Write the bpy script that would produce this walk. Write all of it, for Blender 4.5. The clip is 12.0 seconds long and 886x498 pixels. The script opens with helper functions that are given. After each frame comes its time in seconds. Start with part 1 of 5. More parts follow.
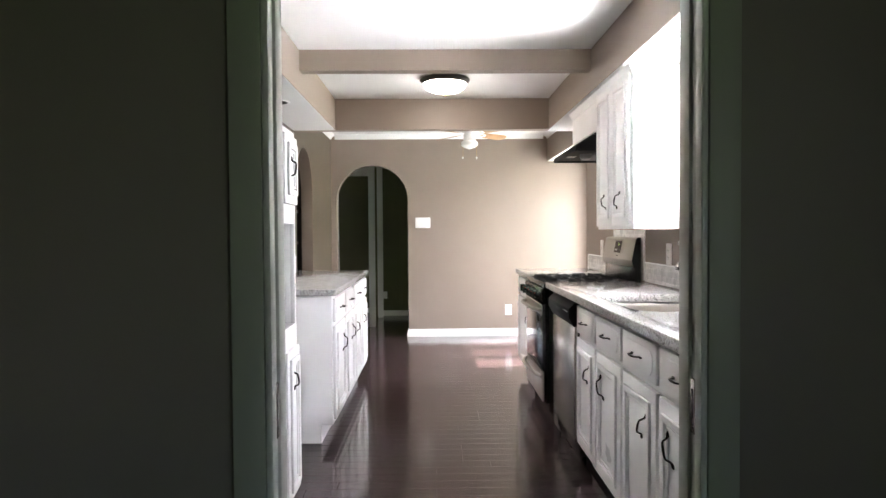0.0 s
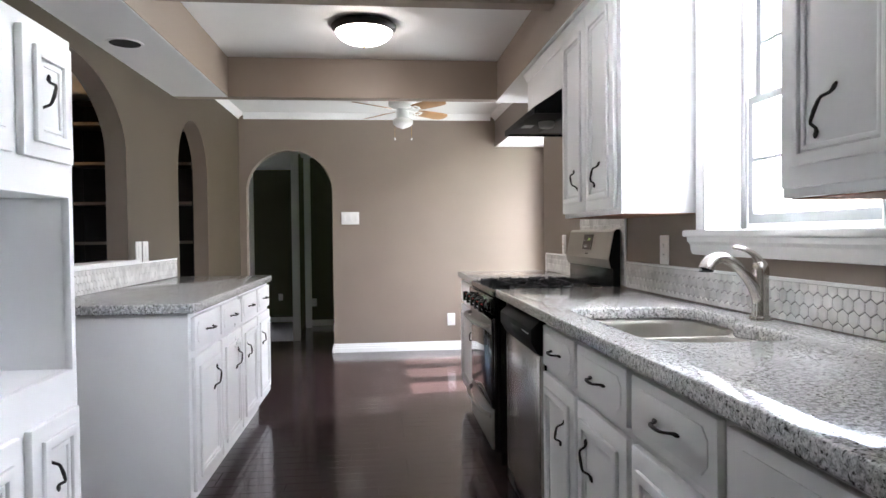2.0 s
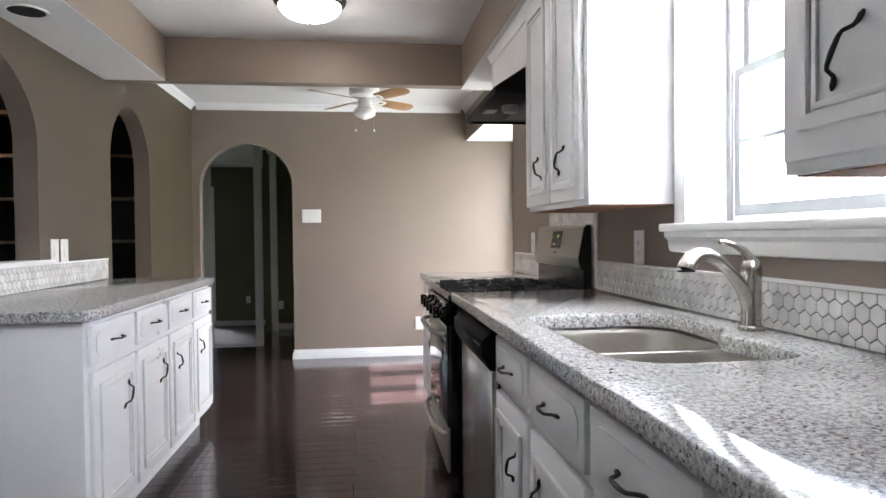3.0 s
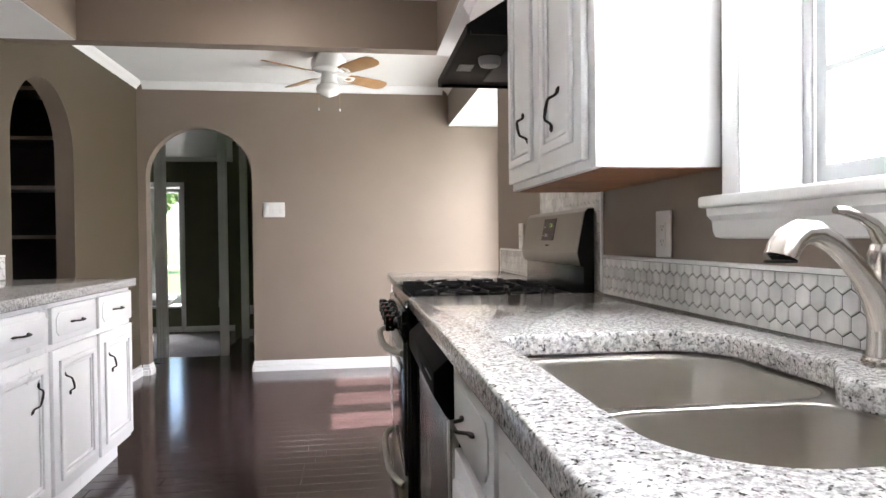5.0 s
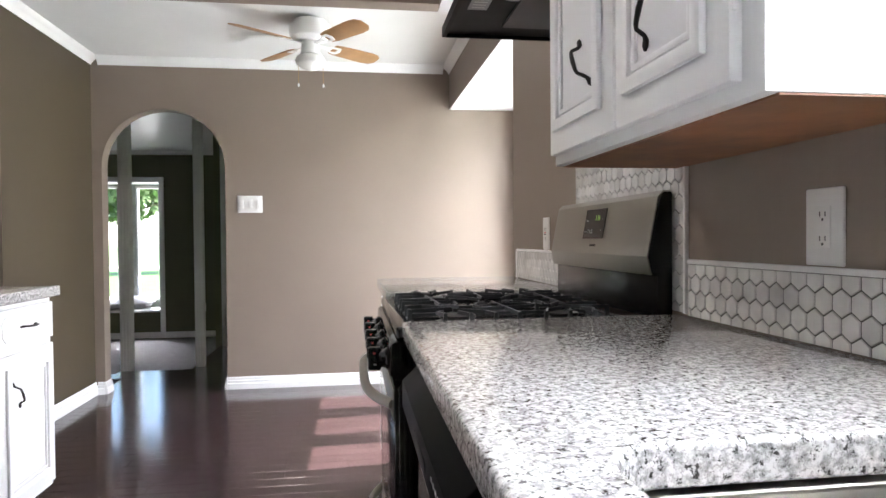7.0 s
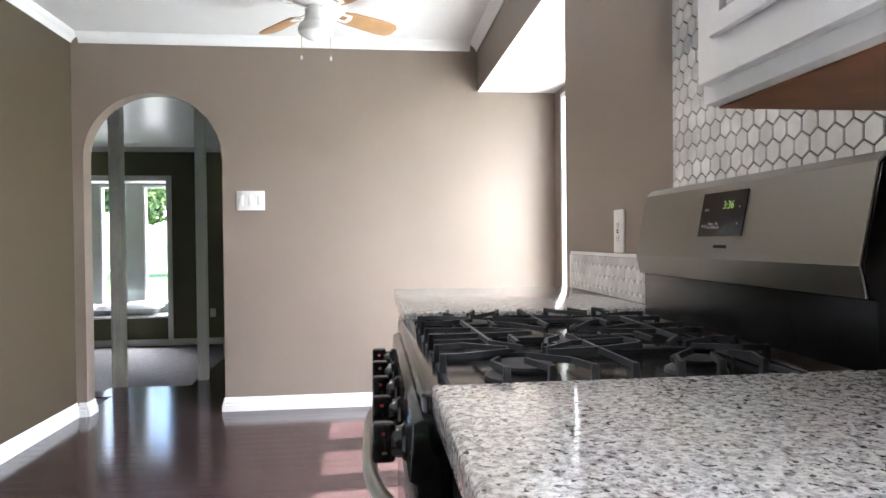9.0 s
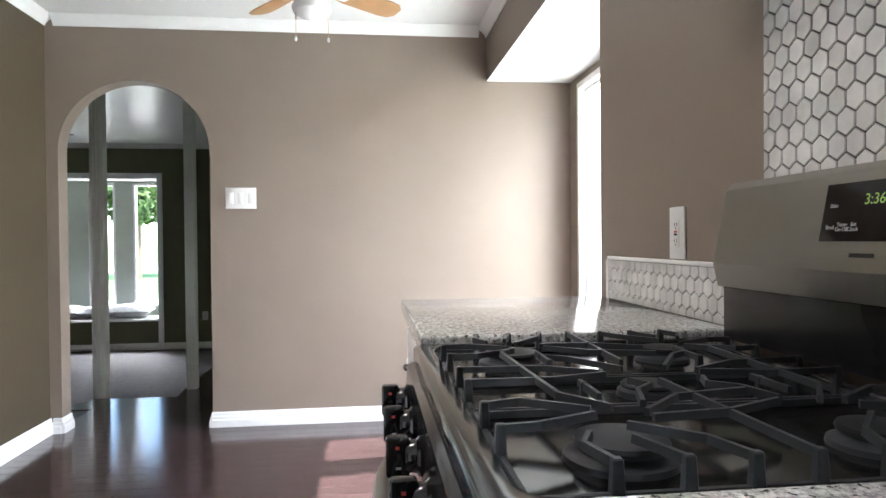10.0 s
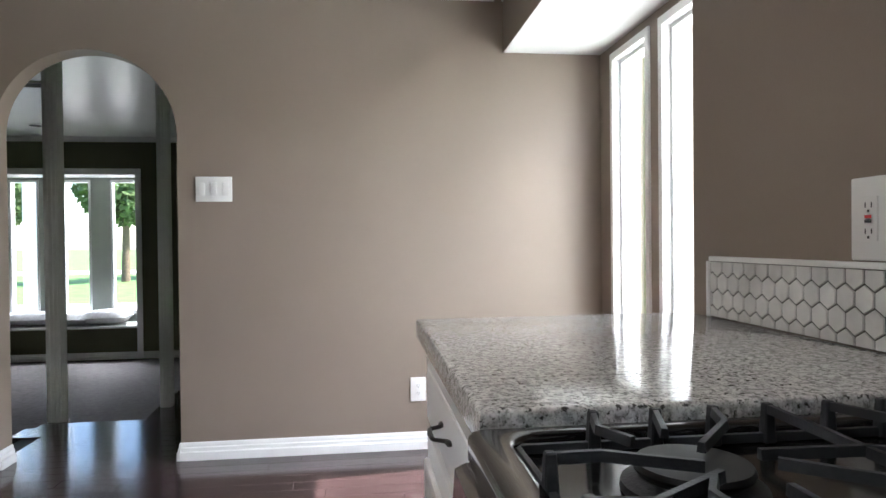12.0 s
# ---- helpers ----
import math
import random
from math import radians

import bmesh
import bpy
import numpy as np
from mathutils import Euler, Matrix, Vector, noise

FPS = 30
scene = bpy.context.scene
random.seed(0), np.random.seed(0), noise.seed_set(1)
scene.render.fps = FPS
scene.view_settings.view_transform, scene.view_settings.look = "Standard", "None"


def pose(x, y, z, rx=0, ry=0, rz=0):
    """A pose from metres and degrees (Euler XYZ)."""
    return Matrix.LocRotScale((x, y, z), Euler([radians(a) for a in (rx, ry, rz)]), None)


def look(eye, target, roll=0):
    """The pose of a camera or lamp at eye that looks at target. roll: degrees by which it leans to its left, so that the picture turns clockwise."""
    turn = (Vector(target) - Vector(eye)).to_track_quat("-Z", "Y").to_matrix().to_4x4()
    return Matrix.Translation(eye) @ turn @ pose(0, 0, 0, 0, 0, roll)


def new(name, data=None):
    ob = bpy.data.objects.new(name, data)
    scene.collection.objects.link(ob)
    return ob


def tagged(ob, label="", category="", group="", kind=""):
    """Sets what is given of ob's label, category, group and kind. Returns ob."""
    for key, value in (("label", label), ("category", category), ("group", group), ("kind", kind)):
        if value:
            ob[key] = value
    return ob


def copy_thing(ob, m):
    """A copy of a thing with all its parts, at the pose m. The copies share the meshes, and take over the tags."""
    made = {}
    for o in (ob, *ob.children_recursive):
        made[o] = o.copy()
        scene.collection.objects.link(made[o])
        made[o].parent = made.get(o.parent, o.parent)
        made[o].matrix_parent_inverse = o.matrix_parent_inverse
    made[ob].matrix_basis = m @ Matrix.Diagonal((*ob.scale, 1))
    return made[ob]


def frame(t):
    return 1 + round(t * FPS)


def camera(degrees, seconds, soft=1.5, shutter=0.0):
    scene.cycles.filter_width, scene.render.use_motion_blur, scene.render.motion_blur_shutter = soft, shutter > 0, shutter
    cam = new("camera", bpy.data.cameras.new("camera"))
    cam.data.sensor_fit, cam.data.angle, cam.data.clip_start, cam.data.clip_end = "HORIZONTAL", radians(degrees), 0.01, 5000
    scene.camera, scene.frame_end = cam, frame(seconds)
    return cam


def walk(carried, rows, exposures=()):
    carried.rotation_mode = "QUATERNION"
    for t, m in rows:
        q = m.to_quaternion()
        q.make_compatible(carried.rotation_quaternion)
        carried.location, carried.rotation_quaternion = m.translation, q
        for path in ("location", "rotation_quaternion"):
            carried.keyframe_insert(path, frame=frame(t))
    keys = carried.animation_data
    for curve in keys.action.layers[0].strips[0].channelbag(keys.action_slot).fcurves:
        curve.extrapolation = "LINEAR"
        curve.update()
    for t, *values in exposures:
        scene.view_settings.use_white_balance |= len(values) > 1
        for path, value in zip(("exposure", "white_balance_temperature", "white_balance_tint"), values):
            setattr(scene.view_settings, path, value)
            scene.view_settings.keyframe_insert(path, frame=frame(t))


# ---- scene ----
cam = camera(69.7, 12.0)
PATH = [
    (0, (0.028, -0.055, 1.259), (0.059, 1.944, 1.207), -0.4),
    (0.5, (0.056, 0.268, 1.237), (0.093, 2.267, 1.187), -0.3),
    (1, (0.09, 0.593, 1.229), (0.14, 2.591, 1.182), -0.5),
    (1.5, (0.15, 0.864, 1.213), (0.229, 2.862, 1.168), -0.5),
    (2, (0.209, 1.072, 1.195), (0.406, 3.062, 1.151), -0.6),
    (2.5, (0.303, 1.253, 1.179), (0.546, 3.238, 1.139), -0.6),
    (3, (0.394, 1.419, 1.171), (0.645, 3.402, 1.13), -0.6),
    (5, (0.611, 2.093, 1.115), (0.88, 4.075, 1.082), -0.6),
    (5.5, (0.665, 2.267, 1.11), (0.941, 4.248, 1.076), -0.6),
    (6, (0.691, 2.431, 1.119), (0.969, 4.411, 1.087), -0.4),
    (6.5, (0.677, 2.607, 1.116), (0.962, 4.586, 1.083), -0.4),
    (7, (0.674, 2.782, 1.107), (0.954, 4.762, 1.074), -0.5),
    (9, (0.71, 3.414, 1.101), (0.929, 5.402, 1.074), -0.6),
    (9.5, (0.695, 3.594, 1.117), (0.917, 5.581, 1.086), -0.5),
    (10, (0.688, 3.749, 1.11), (0.916, 5.736, 1.083), -0.5),
    (10.5, (0.705, 3.918, 1.098), (0.936, 5.905, 1.075), -0.6),
    (11, (0.714, 4.073, 1.093), (0.948, 6.059, 1.067), -0.5),
    (11.5, (0.698, 4.209, 1.086), (0.936, 6.194, 1.065), -0.5),
    (12, (0.671, 4.352, 1.095), (0.918, 6.337, 1.072), -0.6),
]
walk(cam, [(t, look(eye, target, roll)) for t, eye, target, roll in PATH],
     exposures=[(0.0, 3.3, 6500, 15), (0.8, 3.1, 6350, 15), (1.6, 2.75, 6200, 15), (3.0, 2.52, 6250, 15), (5.0, 2.66, 6500, 16), (7.2, 2.82, 6250, 15), (9.0, 3.06, 6100, 14), (10.0, 2.98, 6120, 12), (12.0, 2.3, 6130, 12)])

# ---- world, sun, large lights, exposure ----
SUN_DIR = Vector((1.665, 0.16, 2.05)).normalized()
world = bpy.data.worlds.new("sky")
scene.world = world
world.use_nodes = True
wt = world.node_tree
sky = wt.nodes.new("ShaderNodeTexSky")
sky.sky_type = "NISHITA"
sky.sun_disc = False
sky.sun_elevation = math.asin(SUN_DIR.z)
sky.sun_rotation = math.atan2(SUN_DIR.x, SUN_DIR.y)
wt.nodes["Background"].inputs["Strength"].default_value = 0.15
wt.links.new(sky.outputs["Color"], wt.nodes["Background"].inputs["Color"])
sun = new("sun", bpy.data.lights.new("sun", "SUN"))
sun.data.energy, sun.data.angle, sun.data.color = 5.0, radians(0.5), (1.0, 0.93, 0.84)
sun.matrix_world = look(SUN_DIR * 30, (0, 0, 0))


def window_light(name, centre, target, w, h, watts, colour=(0.96, 0.98, 1.0)):
    """An added area lamp, in or beyond an opening, that stands in for daylight."""
    ob = new(name, bpy.data.lights.new(name, "AREA"))
    ob.data.shape, ob.data.size, ob.data.size_y = "RECTANGLE", w, h
    ob.data.energy, ob.data.color = watts, colour
    ob.matrix_world = look(centre, target)
    return ob


window_light("kitchen_window_light", (1.68, 2.93, 1.67), (0.0, 2.93, 1.67), 0.84, 0.92, 4.0)
window_light("kitchen_sky_light", (2.05, 2.93, 2.45), (0.9, 2.93, 1.1), 1.6, 0.8, 9)
window_light("dining_window_light", (2.17, 6.83, 1.2), (0.0, 6.83, 1.2), 1.5, 1.75, 13)
# Fill lamp added outside, low behind the sill, aimed up to brighten the ceiling.
window_light("kitchen_ceiling_fill", (1.98, 2.93, 0.95), (0.9, 2.93, 2.5), 0.95, 0.6, 42)
window_light("dining_sky_light", (3.05, 6.83, 2.95), (1.3, 6.83, 0.6), 1.7, 0.9, 30)
# Fill lamp added in an unseen opening behind the camera, to lift the hall.
window_light("hall_fill_light", (1.62, -1.3, 1.45), (-1.2, 1.1, 1.3), 0.8, 0.9, 0.5)
window_light("seat_window_light", (-3.2, 14.5, 2.75), (-3.2, 12.4, 0.6), 2.0, 0.9, 95)


# ---- materials ----
def material(name, colour, rough=0.5, metal=0.0, vary=0.08, scale=6.0, bump=0.0, fine=80.0, coat=0.0, island=0.0, spec=0.5, spread=0.06):
    m = bpy.data.materials.new(name)
    m.use_nodes = True
    t = m.node_tree
    b = t.nodes["Principled BSDF"]
    b.inputs["Roughness"].default_value = rough
    b.inputs["Metallic"].default_value = metal
    b.inputs["Coat Weight"].default_value = coat
    b.inputs["Coat Roughness"].default_value = 0.08
    b.inputs["Specular IOR Level"].default_value = spec
    co = t.nodes.new("ShaderNodeNewGeometry")
    n1 = t.nodes.new("ShaderNodeTexNoise")
    n1.inputs["Scale"].default_value, n1.inputs["Detail"].default_value = scale, 5
    t.links.new(co.outputs["Position"], n1.inputs["Vector"])
    ramp = t.nodes.new("ShaderNodeValToRGB")
    lo, hi = [max(c * (1 - vary), 0) for c in colour], [min(c * (1 + vary), 1) for c in colour]
    ramp.color_ramp.elements[0].position, ramp.color_ramp.elements[0].color = 0.3, (*lo, 1)
    ramp.color_ramp.elements[1].position, ramp.color_ramp.elements[1].color = 0.7, (*hi, 1)
    t.links.new(n1.outputs["Fac"], ramp.inputs["Fac"])
    out = ramp.outputs["Color"]
    if island:
        info = t.nodes.new("ShaderNodeObjectInfo")
        hsv = t.nodes.new("ShaderNodeHueSaturation")
        mr = t.nodes.new("ShaderNodeMapRange")
        mr.inputs["To Min"].default_value, mr.inputs["To Max"].default_value = 1 - island, 1 + island
        t.links.new(info.outputs["Random"], mr.inputs["Value"])
        t.links.new(mr.outputs["Result"], hsv.inputs["Value"])
        t.links.new(out, hsv.inputs["Color"])
        out = hsv.outputs["Color"]
    t.links.new(out, b.inputs["Base Color"])
    n2 = t.nodes.new("ShaderNodeTexNoise")
    n2.inputs["Scale"].default_value, n2.inputs["Detail"].default_value = fine, 4
    t.links.new(co.outputs["Position"], n2.inputs["Vector"])
    if bump:
        bp = t.nodes.new("ShaderNodeBump")
        bp.inputs["Strength"].default_value, bp.inputs["Distance"].default_value = bump, 0.004
        t.links.new(n2.outputs["Fac"], bp.inputs["Height"])
        t.links.new(bp.outputs["Normal"], b.inputs["Normal"])
    mr2 = t.nodes.new("ShaderNodeMapRange")
    mr2.inputs["To Min"].default_value, mr2.inputs["To Max"].default_value = max(rough - spread, 0.02), min(rough + spread, 1)
    t.links.new(n1.outputs["Fac"], mr2.inputs["Value"])
    t.links.new(mr2.outputs["Result"], b.inputs["Roughness"])
    return m


def granite():
    m = material("granite", (0.62, 0.61, 0.59), 0.085, spread=0.02)
    t = m.node_tree
    b = t.nodes["Principled BSDF"]
    co = t.nodes.new("ShaderNodeTexCoord")

    def speck(scale, lo, hi, dark, light, rand=1.0):
        v = t.nodes.new("ShaderNodeTexNoise")
        v.inputs["Scale"].default_value, v.inputs["Detail"].default_value, v.inputs["Roughness"].default_value = scale, 3, 0.65
        t.links.new(co.outputs["Object"], v.inputs["Vector"])
        r = t.nodes.new("ShaderNodeValToRGB")
        r.color_ramp.elements[0].position, r.color_ramp.elements[0].color = lo, (*dark, 1)
        r.color_ramp.elements[1].position, r.color_ramp.elements[1].color = hi, (*light, 1)
        t.links.new(v.outputs["Fac"], r.inputs["Fac"])
        return r.outputs["Color"]

    base = speck(95, 0.39, 0.57, (0.36, 0.358, 0.355), (0.72, 0.716, 0.708))
    dark = speck(135, 0.37, 0.43, (0.12, 0.118, 0.116), (1, 1, 1))
    grey = speck(250, 0.38, 0.50, (0.58, 0.575, 0.565), (1, 1, 1))
    out = base
    for c in (dark, grey):
        mix = t.nodes.new("ShaderNodeMix")
        mix.data_type, mix.blend_type = "RGBA", "MULTIPLY"
        mix.inputs["Factor"].default_value = 1.0
        t.links.new(out, mix.inputs["A"])
        t.links.new(c, mix.inputs["B"])
        out = mix.outputs["Result"]
    t.links.new(out, b.inputs["Base Color"])
    return m


def wood_floor():
    m = material("dark_plank", (0.040, 0.0245, 0.0255), 0.12, vary=0.25, scale=3.0, bump=0.03, fine=30, island=0.18, spec=0.75, spread=0.03)
    t = m.node_tree
    for n in t.nodes:
        if n.type == "TEX_NOISE":
            mp = t.nodes.new("ShaderNodeMapping")
            mp.inputs["Scale"].default_value = (1.0, 12.0, 1.0)
            t.links.new(n.inputs["Vector"].links[0].from_socket, mp.inputs["Vector"])
            t.links.new(mp.outputs["Vector"], n.inputs["Vector"])
    return m


def brushed(name, colour, rough):
    m = material(name, colour, rough, metal=1.0, vary=0.012, scale=3.0, fine=20, spread=0.006)
    t = m.node_tree
    for n in t.nodes:
        if n.type == "TEX_NOISE":
            mp = t.nodes.new("ShaderNodeMapping")
            mp.inputs["Scale"].default_value = (120.0, 1.5, 120.0)
            t.links.new(n.inputs["Vector"].links[0].from_socket, mp.inputs["Vector"])
            t.links.new(mp.outputs["Vector"], n.inputs["Vector"])
    return m


def glow(name, colour, strength):
    m = bpy.data.materials.new(name)
    m.use_nodes = True
    b = m.node_tree.nodes["Principled BSDF"]
    b.inputs["Base Color"].default_value = (*colour, 1)
    b.inputs["Emission Color"].default_value = (*colour, 1)
    b.inputs["Emission Strength"].default_value = strength
    return m


def clear_glass():
    m = bpy.data.materials.new("clear_glass")
    m.use_nodes = True
    b = m.node_tree.nodes["Principled BSDF"]
    b.inputs["Base Color"].default_value = (1, 1, 1, 1)
    b.inputs["Roughness"].default_value = 0.0
    b.inputs["IOR"].default_value = 1.05
    b.inputs["Transmission Weight"].default_value = 1.0
    return m


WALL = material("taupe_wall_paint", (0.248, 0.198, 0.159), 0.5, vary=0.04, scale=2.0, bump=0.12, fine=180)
# Taupe darkened to olive brown: the west wall's shade is put into its paint.
WALLSHADED = material("olive_brown_wall_shaded", (0.070, 0.052, 0.030), 0.55, vary=0.04, scale=2.0, bump=0.12, fine=180)
OLIVE = material("olive_wall_paint", (0.115, 0.115, 0.06), 0.6, vary=0.05, scale=2.0, bump=0.12, fine=180)
SAGE = material("pale_sage_paint", (0.40, 0.43, 0.38), 0.6, vary=0.04, scale=2.0, bump=0.1, fine=180)
CEIL = material("white_ceiling_paint", (0.76, 0.76, 0.75), 0.6, vary=0.03, scale=2.0, bump=0.15, fine=120)
WHITE = material("white_gloss_paint", (0.84, 0.84, 0.84), 0.3, vary=0.03, scale=3.0, bump=0.03, fine=90)
TRIM = material("white_trim_paint", (0.82, 0.82, 0.81), 0.35, vary=0.03, scale=3.0, bump=0.03, fine=90)
HALL = material("hall_wall_paint", (0.155, 0.138, 0.110), 0.6, vary=0.05, scale=2.0, bump=0.1, fine=150)
# Trim darkened to drab green: shade on the hall-side casing, put into the colour.
HALLTRIM = material("shaded_green_trim_paint", (0.24, 0.25, 0.20), 0.5, vary=0.05, scale=2.0, bump=0.05, fine=120)
# White jamb paint greyed down: the doorway's shade is put into the colour.
JAMB = material("shaded_jamb_paint", (0.40, 0.41, 0.37), 0.45, vary=0.06, scale=3.0, bump=0.05, fine=90)
CEILGLOSS = material("satin_ceiling_paint", (0.72, 0.72, 0.70), 0.3, vary=0.03, scale=2.0, bump=0.05, fine=20)
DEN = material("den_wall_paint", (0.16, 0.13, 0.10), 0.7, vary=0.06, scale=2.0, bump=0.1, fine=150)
GRANITE = granite()
PLANK = wood_floor()
GROOVE = material("floor_groove", (0.012, 0.008, 0.007), 0.5)
STEEL = brushed("stainless_steel", (0.36, 0.34, 0.305), 0.30)
# Brighter copy of the steel: the white cabinets mirrored in the dishwasher, put into colour.
LITSTEEL = brushed("lit_stainless_steel", (0.52, 0.50, 0.48), 0.22)
SINK = brushed("sink_steel", (0.58, 0.555, 0.515), 0.30)
NICKEL = material("brushed_nickel", (0.55, 0.52, 0.48), 0.25, metal=1.0, vary=0.05, scale=10)
BLACK = material("black_enamel", (0.012, 0.012, 0.013), 0.12, vary=0.1, scale=8)
BACKBLACK = material("black_backguard_enamel", (0.010, 0.010, 0.011), 0.22, vary=0.1, scale=8, spec=0.22)
CAP = material("matte_burner_cap", (0.014, 0.015, 0.017), 0.5, vary=0.15, scale=20, spec=0.3)
IRON = material("cast_iron", (0.024, 0.027, 0.032), 0.5, vary=0.2, scale=20, bump=0.15, fine=300)
HOODBLACK = material("satin_black_enamel", (0.007, 0.007, 0.008), 0.5, vary=0.15, scale=10, spec=0.05)
ALUMINIUM = material("grey_aluminium", (0.30, 0.30, 0.30), 0.4, metal=0.7, vary=0.06, scale=10)
BRONZE = material("oil_rubbed_bronze", (0.022, 0.019, 0.018), 0.38, metal=0.6, vary=0.3, scale=30)
TILE = material("marble_tile", (0.74, 0.73, 0.71), 0.22, vary=0.16, scale=14, island=0.10)
GROUT = material("grey_grout", (0.10, 0.096, 0.088), 0.8, vary=0.1, scale=40, bump=0.2)
RAWWOOD = material("bare_wood", (0.26, 0.11, 0.05), 0.6, vary=0.35, scale=9, bump=0.1)
BLADE = material("maple_blade", (0.34, 0.19, 0.085), 0.45, vary=0.12, scale=12)
PLASTIC = material("white_plastic", (0.78, 0.77, 0.75), 0.35, vary=0.02)
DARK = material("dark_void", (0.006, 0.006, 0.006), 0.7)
CARPET = material("grey_carpet", (0.115, 0.103, 0.100), 0.95, vary=0.25, scale=25, bump=0.8, fine=160)
PILLOW = material("pale_fabric", (0.55, 0.55, 0.56), 0.9, vary=0.12, scale=15, bump=0.3, fine=250)
GLASS = clear_glass()
LAMPGLASS = glow("lit_frosted_glass", (1.0, 0.91, 0.80), 6.5)
SASH = material("grey_window_sash", (0.24, 0.25, 0.25), 0.45, vary=0.08, scale=8, bump=0.05)
FROST = material("frosted_white_glass", (0.85, 0.84, 0.82), 0.25, vary=0.02)
LAMPCOVER = material("grey_lamp_cover", (0.30, 0.30, 0.30), 0.4, vary=0.08)
BRASS = material("aged_brass", (0.45, 0.28, 0.10), 0.35, metal=1.0)
BRICK = material("red_brick", (0.33, 0.14, 0.07), 0.8, vary=0.25, scale=14, bump=0.3, island=0.2)
SHELFBLACK = material("black_shelf_paint", (0.02, 0.019, 0.018), 0.5)
SHELFEDGE = material("grey_shelf_edge", (0.22, 0.20, 0.18), 0.5)
GRASS = material("lawn", (0.09, 0.19, 0.04), 0.9, vary=0.3, scale=2.0, bump=0.4, fine=40)
LEAF = material("leaves", (0.06, 0.11, 0.03), 0.7, vary=0.35, scale=3.0)
BARK = material("bark", (0.12, 0.09, 0.06), 0.9, vary=0.3, scale=12, bump=0.5)
CONCRETE = material("pale_concrete", (0.45, 0.44, 0.42), 0.85, vary=0.1, scale=3, bump=0.2)
DISPLAY = glow("green_digits", (0.45, 0.75, 0.15), 0.006)
REDMARK = material("red_mark", (0.6, 0.03, 0.03), 0.4)
INK = material("grey_print", (0.45, 0.45, 0.45), 0.5)
OVENGLASS = material("dark_oven_glass", (0.012, 0.010, 0.010), 0.05, vary=0.05)


# ---- geometry helpers ----
ORIGIN = {}


def thing(name, loc, label, category, group="", kind=""):
    ob = new(name)
    ob.location = loc
    ORIGIN[ob] = Vector(loc)
    return tagged(ob, label, category, group, kind)


def finish(bm, name, mat, smooth):
    bmesh.ops.recalc_face_normals(bm, faces=bm.faces)
    me = bpy.data.meshes.new(name)
    bm.to_mesh(me)
    bm.free()
    me.materials.append(mat)
    if smooth:
        me.polygons.foreach_set("use_smooth", [True] * len(me.polygons))
        me.set_sharp_from_angle(angle=radians(38))
    return me


def part(name, bm, mat, parent, label="", smooth=True):
    """A bmesh in the world's coordinates as one mesh object under a thing or a part."""
    o = ORIGIN[parent]
    bmesh.ops.translate(bm, vec=-o, verts=bm.verts)
    ob = new(name, finish(bm, name, mat, smooth))
    ob.parent = parent
    ORIGIN[ob] = o
    return tagged(ob, label)


def solid(name, bm, mat, label, category, group="", kind="", smooth=True):
    """A thing or piece of the setting that is one mesh, its origin at the middle of its base."""
    lo = [min(v.co[i] for v in bm.verts) for i in range(3)]
    hi = [max(v.co[i] for v in bm.verts) for i in range(3)]
    o = Vector(((lo[0] + hi[0]) / 2, (lo[1] + hi[1]) / 2, lo[2]))
    bmesh.ops.translate(bm, vec=-o, verts=bm.verts)
    ob = new(name, finish(bm, name, mat, smooth))
    ob.location = o
    ORIGIN[ob] = o
    return tagged(ob, label, category, group, kind)


def setting(name, bm, mat, label="", smooth=True):
    return solid(name, bm, mat, label, "", kind="structure", smooth=smooth)


def box(x0, x1, y0, y1, z0, z1, bevel=0.0, bm=None, seg=2):
    bm = bm or bmesh.new()
    vs = [bm.verts.new((x, y, z)) for z in (z0, z1) for x, y in ((x0, y0), (x1, y0), (x1, y1), (x0, y1))]
    fs = [bm.faces.new([vs[i] for i in f]) for f in ((3, 2, 1, 0), (4, 5, 6, 7), (0, 1, 5, 4), (1, 2, 6, 5), (2, 3, 7, 6), (3, 0, 4, 7))]
    if bevel:
        es = list({e for f in fs for e in f.edges})
        bmesh.ops.bevel(bm, geom=es, offset=bevel, segments=seg, affect="EDGES", profile=0.5)
    return bm


AXES = {"x": (1, 2, 0), "y": (0, 2, 1), "z": (0, 1, 2)}


